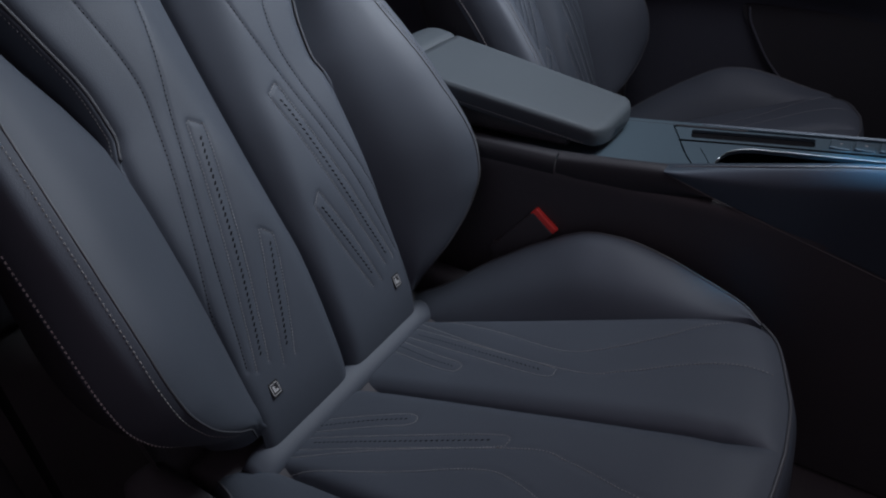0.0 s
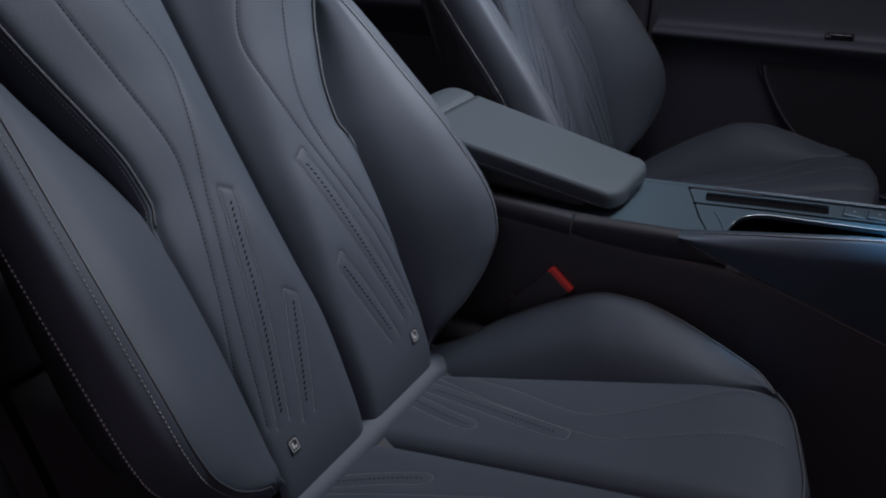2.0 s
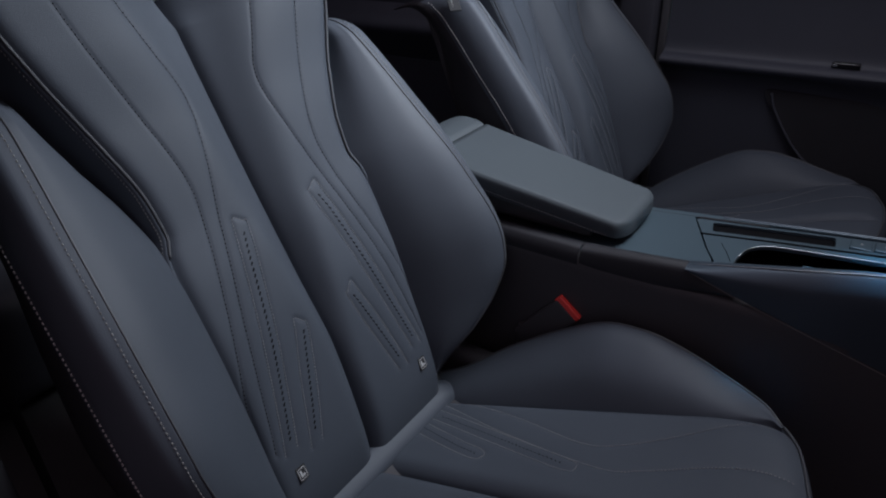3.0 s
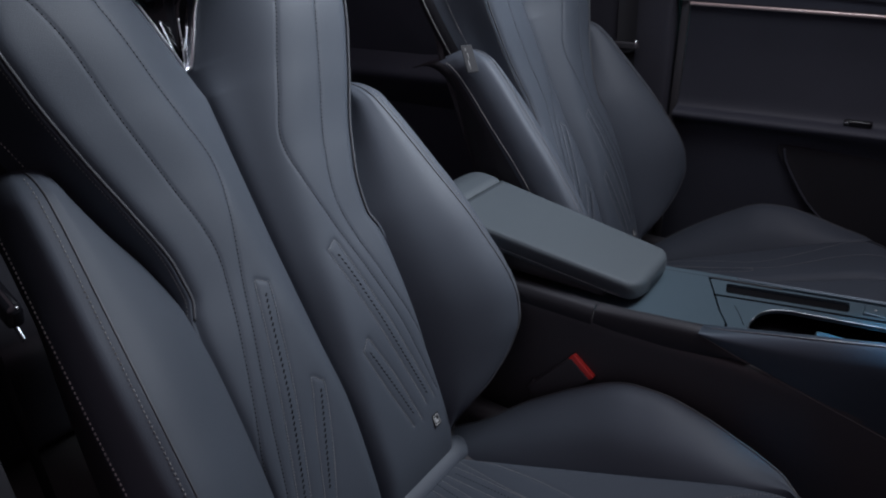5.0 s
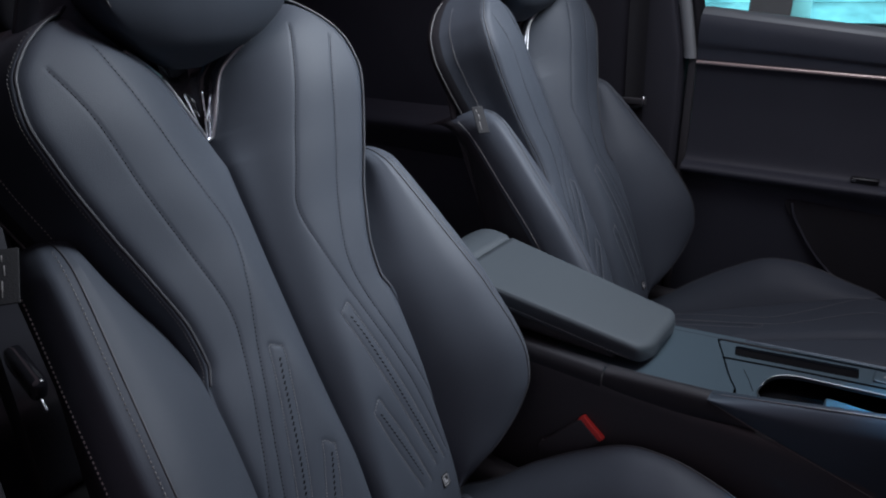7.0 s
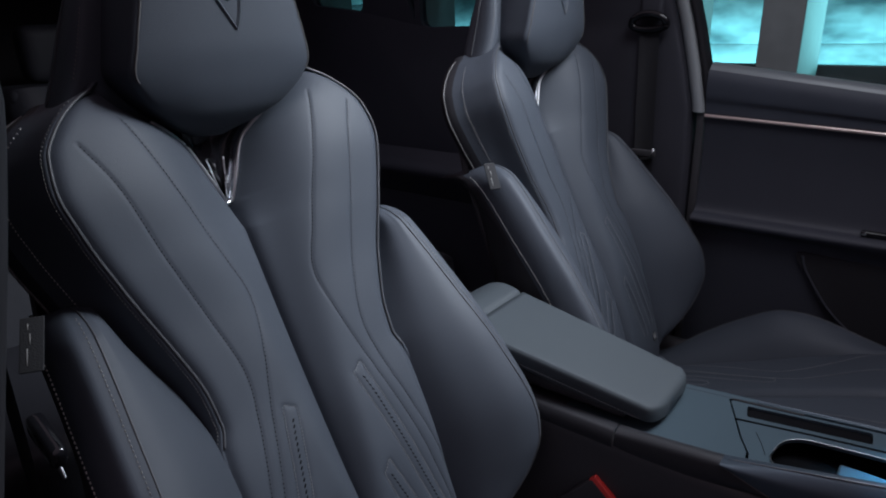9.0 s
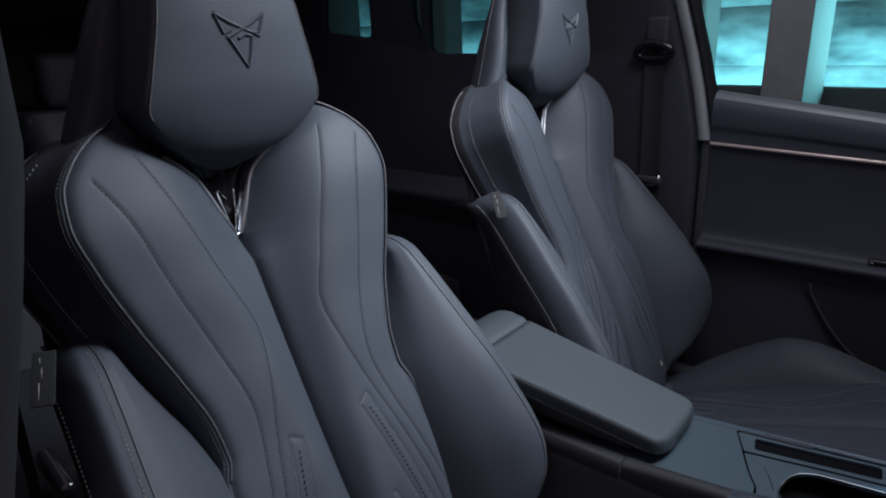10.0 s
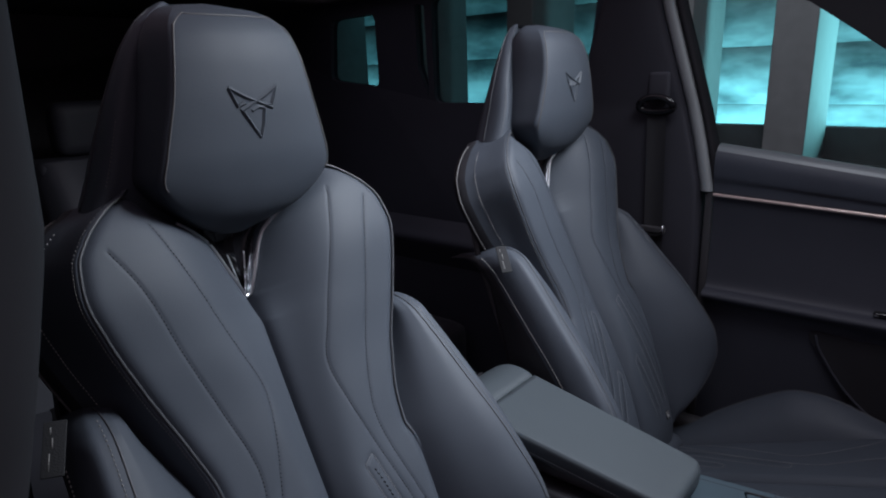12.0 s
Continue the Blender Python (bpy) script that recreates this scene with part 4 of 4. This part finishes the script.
def build_belt():
    belt = empty("seat_belt", (0.10, 1.04, 0.36), "black seat belt hanging from its guide on the pillar", "seat belt")
    rows = [[(0.085 + 0.045 * a + 0.02 * (1.2 - z), 1.038 + 0.008 * (1.22 - z) + 0.004 * math.sin(3 * a), z) for a in np.linspace(0, 1, 8)] for z in np.linspace(0.36, 1.215, 40)]
    grid("webbing", rows, BELT, belt)
    loop = [(0.1075 + 0.040 * math.cos(a), 1.030 - 0.006 * math.sin(a), 1.222 + 0.022 * math.sin(a) * (1.0 if math.sin(a) > 0 else 0.55)) for a in np.linspace(0, 2 * math.pi, 29)]
    tube("guide", loop, 0.0085, GLOSS, belt, "black gloss belt guide loop", sides=10)
    part("adjuster", box_bm((0.083, 1.036, 1.235), (0.132, 1.056, 1.30), 0.008), PILLAR, belt)
    part("tongue", box_bm((0.085, 1.028, 0.925), (0.145, 1.040, 0.94), 0.003), PLASTIC, belt)
    tube("hook", [(0.095, 1.036, 0.918), (0.125, 1.032, 0.920), (0.139, 1.030, 0.926), (0.142, 1.030, 0.945)], 0.0035, CHROME, belt, "bright metal belt hook")
    return belt


def near_belt():
    belt = empty("seat_belt", (0.08, -0.30, 0.36), "black seat belt hanging beside the open doorway", "seat belt")
    rows = [[(0.055 + 0.04 * a + 0.04 * (1.2 - z), -0.292 - 0.03 * (1.2 - z) * (z < 1.2) + 0.03 * max(0, z - 1.1), z) for a in np.linspace(0, 1, 6)] for z in np.linspace(0.36, 1.30, 30)]
    grid("webbing", rows, BELT, belt)
    tongue = part("tongue", box_bm((-0.026, -0.007, -0.012), (0.026, 0.007, 0.012), 0.006), GLOSS, belt, "black gloss belt tongue", local=True)
    tongue.matrix_local = Matrix.Translation(Vector((0.112, -0.288, 0.918)) - belt.location) @ pose(0, 0, 0, 0, 25, 0)
    blade = part("blade", box_bm((-0.011, -0.0012, -0.004), (0.011, 0.0012, 0.004), 0.001), RING, belt, "dull metal tongue blade", local=True)
    blade.matrix_local = Matrix.Translation(Vector((0.118, -0.286, 0.890)) - belt.location) @ pose(0, 0, 0, 0, 52, 0)


near_belt()
build_door()
build_pillar()
build_belt()


def build_rear_side(far_side):
    side = tagged(empty("wall_rear_side" if far_side else "wall_rear_near", (-0.8, 1.10 if far_side else -0.36, 0.36), "dark rear door and quarter panel with tinted windows", "car door"), kind="structure")
    at = lambda y: y if far_side else 2 * MID - 0.006 - y
    lean = lambda u, v, w: (u, at(1.085 + w - 0.18 * max(0, v - 1.2)), v)
    main = rounded([(-0.605, 1.225), (-0.10, 1.225), (-0.045, 1.50), (-0.56, 1.52)], 0.03)
    sliver = rounded([(-0.650, 1.33), (-0.622, 1.24), (-0.590, 1.50), (-0.625, 1.51)], 0.01)
    quarter = rounded([(-1.06, 1.30), (-0.83, 1.275), (-0.795, 1.495), (-1.0, 1.49)], 0.025)
    # near panel gets a darker colour than the far one, in place of shade
    plate("panel", [(-1.7, 0.36), (-0.085, 0.36), (-0.085, 1.25), (0.0, 1.56), (-1.7, 1.56)], [main, sliver, quarter], lean, 0.03, SOFT if far_side else SHADE_BLACK, side)
    for hole in (main, sliver, quarter):
        pane = mesh_part("pane", [lean(u, v, 0.015) for u, v in hole], [tuple(range(len(hole)))], TINTED, side, "tinted rear side glass", smooth=False)
        pane.visible_shadow = False
    loft("arm_ledge", np.linspace(-0.95, -0.12, 20), lambda x: [(at(a), b) for a, b in ((1.085, 0.87), (1.05, 0.83), (1.03, 0.80), (1.05, 0.76), (1.085, 0.70))], SOFT, side, n=20, flip=far_side)
    return side


build_rear_side(True)
build_rear_side(False)


def build_rear_bench():
    bench = empty("rear_bench", (-0.75, MID, 0.32), "slate leather rear bench, colour darkened for deep shade", "car seat")
    for y0, y1 in ((-0.30, 0.13), (0.15, 0.59), (0.61, 1.04)):
        rows = []
        for v in np.linspace(0, 0.66, 20):
            bulge = 0.03 * math.sin(math.pi * min(1, v / 0.66))
            q = spline([(y0, -0.06), (y0 + 0.01, 0.0), (y0 + 0.06, 0.035 + bulge), (0.5 * (y0 + y1), 0.015 + bulge), (y1 - 0.06, 0.035 + bulge), (y1 - 0.01, 0.0), (y1, -0.06)], 30)
            rows.append([(-0.95 - 0.38 * v + h * 0.93, y, 0.50 + 0.92 * v + h * 0.36) for y, h in q])
        back = grid("backrest", rows, SHADED_LEATHER, bench, flip=True, caps=False)
        part("top", box_bm((-1.33, y0 + 0.01, 1.06), (-1.17, y1 - 0.01, 1.12), 0.03), SHADED_LEATHER, bench)
        part("rear_headrest", box_bm((-1.33, 0.5 * (y0 + y1) - 0.13, 1.12), (-1.24, 0.5 * (y0 + y1) + 0.13, 1.27), 0.035), SHADED_LEATHER, bench)
    part("cushion", box_bm((-1.0, -0.30, 0.34), (-0.45, 1.04, 0.56), 0.05), SHADED_LEATHER, bench)
    part("plinth", box_bm((-1.0, -0.28, 0.32), (-0.5, 1.02, 0.40), 0.01), PLASTIC, bench)
    return bench


build_rear_bench()


# ---- shell of the car ----
def slab(name, lo, hi, mat, label, category, bevel=0.0):
    return tagged(part(name, box_bm(lo, hi, bevel), mat), label, category, kind="structure")


slab("floor", (-1.6, -0.40, 0.28), (1.7, 1.14, 0.32), CARPET, "black carpeted car floor", "floor")
# unseen roof, left open over the seats to let light into the cabin
slab("ceiling", (-1.75, -0.30, 1.535), (-0.98, 1.04, 1.57), HEADLINER, "dark cloth headliner behind the roof opening", "ceiling", 0.01)
for y in (-0.30, 0.97):
    slab("roof_rail", (-0.975, y, 1.535), (-0.12, y + 0.07, 1.57), HEADLINER, "dark cloth roof rail beside the roof opening", "ceiling", 0.01)
slab("wall_tailgate", (-1.75, -0.35, 0.32), (-1.70, 1.09, 1.57), HEADLINER, "dark tailgate trim closing the boot", "wall")
slab("dashboard", (1.15, -0.36, 0.45), (1.65, 1.10, 0.95), SOFT, "dark soft-touch dashboard", "dashboard", 0.06)
slab("bulkhead", (1.65, -0.40, 0.30), (1.70, 1.14, 0.95), PLASTIC, "black bulkhead under the windscreen", "wall")
slab("door_sill", (-0.2, -0.44, 0.28), (1.6, -0.36, 0.40), PLASTIC, "black plastic door sill", "sill", 0.015)


def near_pillar():
    def sec(z):
        i = float(np.interp(z, (0.36, 0.9, 1.2, 1.55), (-0.345, -0.335, -0.252, -0.225)))
        f = float(np.interp(z, (0.36, 0.9, 1.1, 1.5), (0.16, 0.16, 0.15, 0.10)))
        return [(-0.12, i - 0.06), (-0.11, i - 0.01), (-0.09, i), (0.02, i + 0.004), (f - 0.03, i), (f - 0.004, i - 0.012), (f, i - 0.06)]

    p = tagged(empty("pillar_trim", (0.03, -0.36, 0.36), "plastic pillar trim beside the open doorway, darkened for shade", "pillar"), kind="structure")
    # darker than the far pillar: its shade is put into the colour
    loft("trim", np.linspace(0.36, 1.54, 40), sec, SHADE_BLACK, p, axis=2, flip=True)


near_pillar()

# ---- outside: an open garage with a lit concrete wall ----
tagged(part("ground", box_bm((-300, -300, -0.2), (300, 300, 0.0)), ASPHALT), "dark garage asphalt", "ground", kind="structure")


def build_wall():
    wall = tagged(empty("wall_garage", (-3, 9.0, 0), "bare concrete wall lit in teal behind columns", "wall"), kind="structure")
    for k in range(7):
        for j in range(6):
            jut = 0.006 * random.random()
            part("panel", box_bm((-14 + k * 3.2, 9.0 - jut, 0.01 + j * 0.75), (-14 + k * 3.2 + 3.197, 9.25, 0.01 + j * 0.75 + 0.7465), 0.003, 1), CONCRETE, wall)
    return wall


build_wall()
slab("parapet", (-16, 7.02, 0.0), (10, 7.15, 0.66), ASPHALT, "dark concrete parapet between the columns", "parapet", 0.02)
for x in (-7.20, -5.17, -3.50, -1.72, -0.66, 0.40, 1.46):
    tagged(part("concrete_column", box_bm((x - 0.174, 6.0, 0.0), (x + 0.174, 6.97, 5.0), 0.015), COLUMN), "square concrete garage column", "column", "garage columns")
slab("ceiling_garage", (-60, 1.6, 5.0), (60, 9.3, 5.3), COLUMN, "dark concrete garage ceiling", "ceiling")
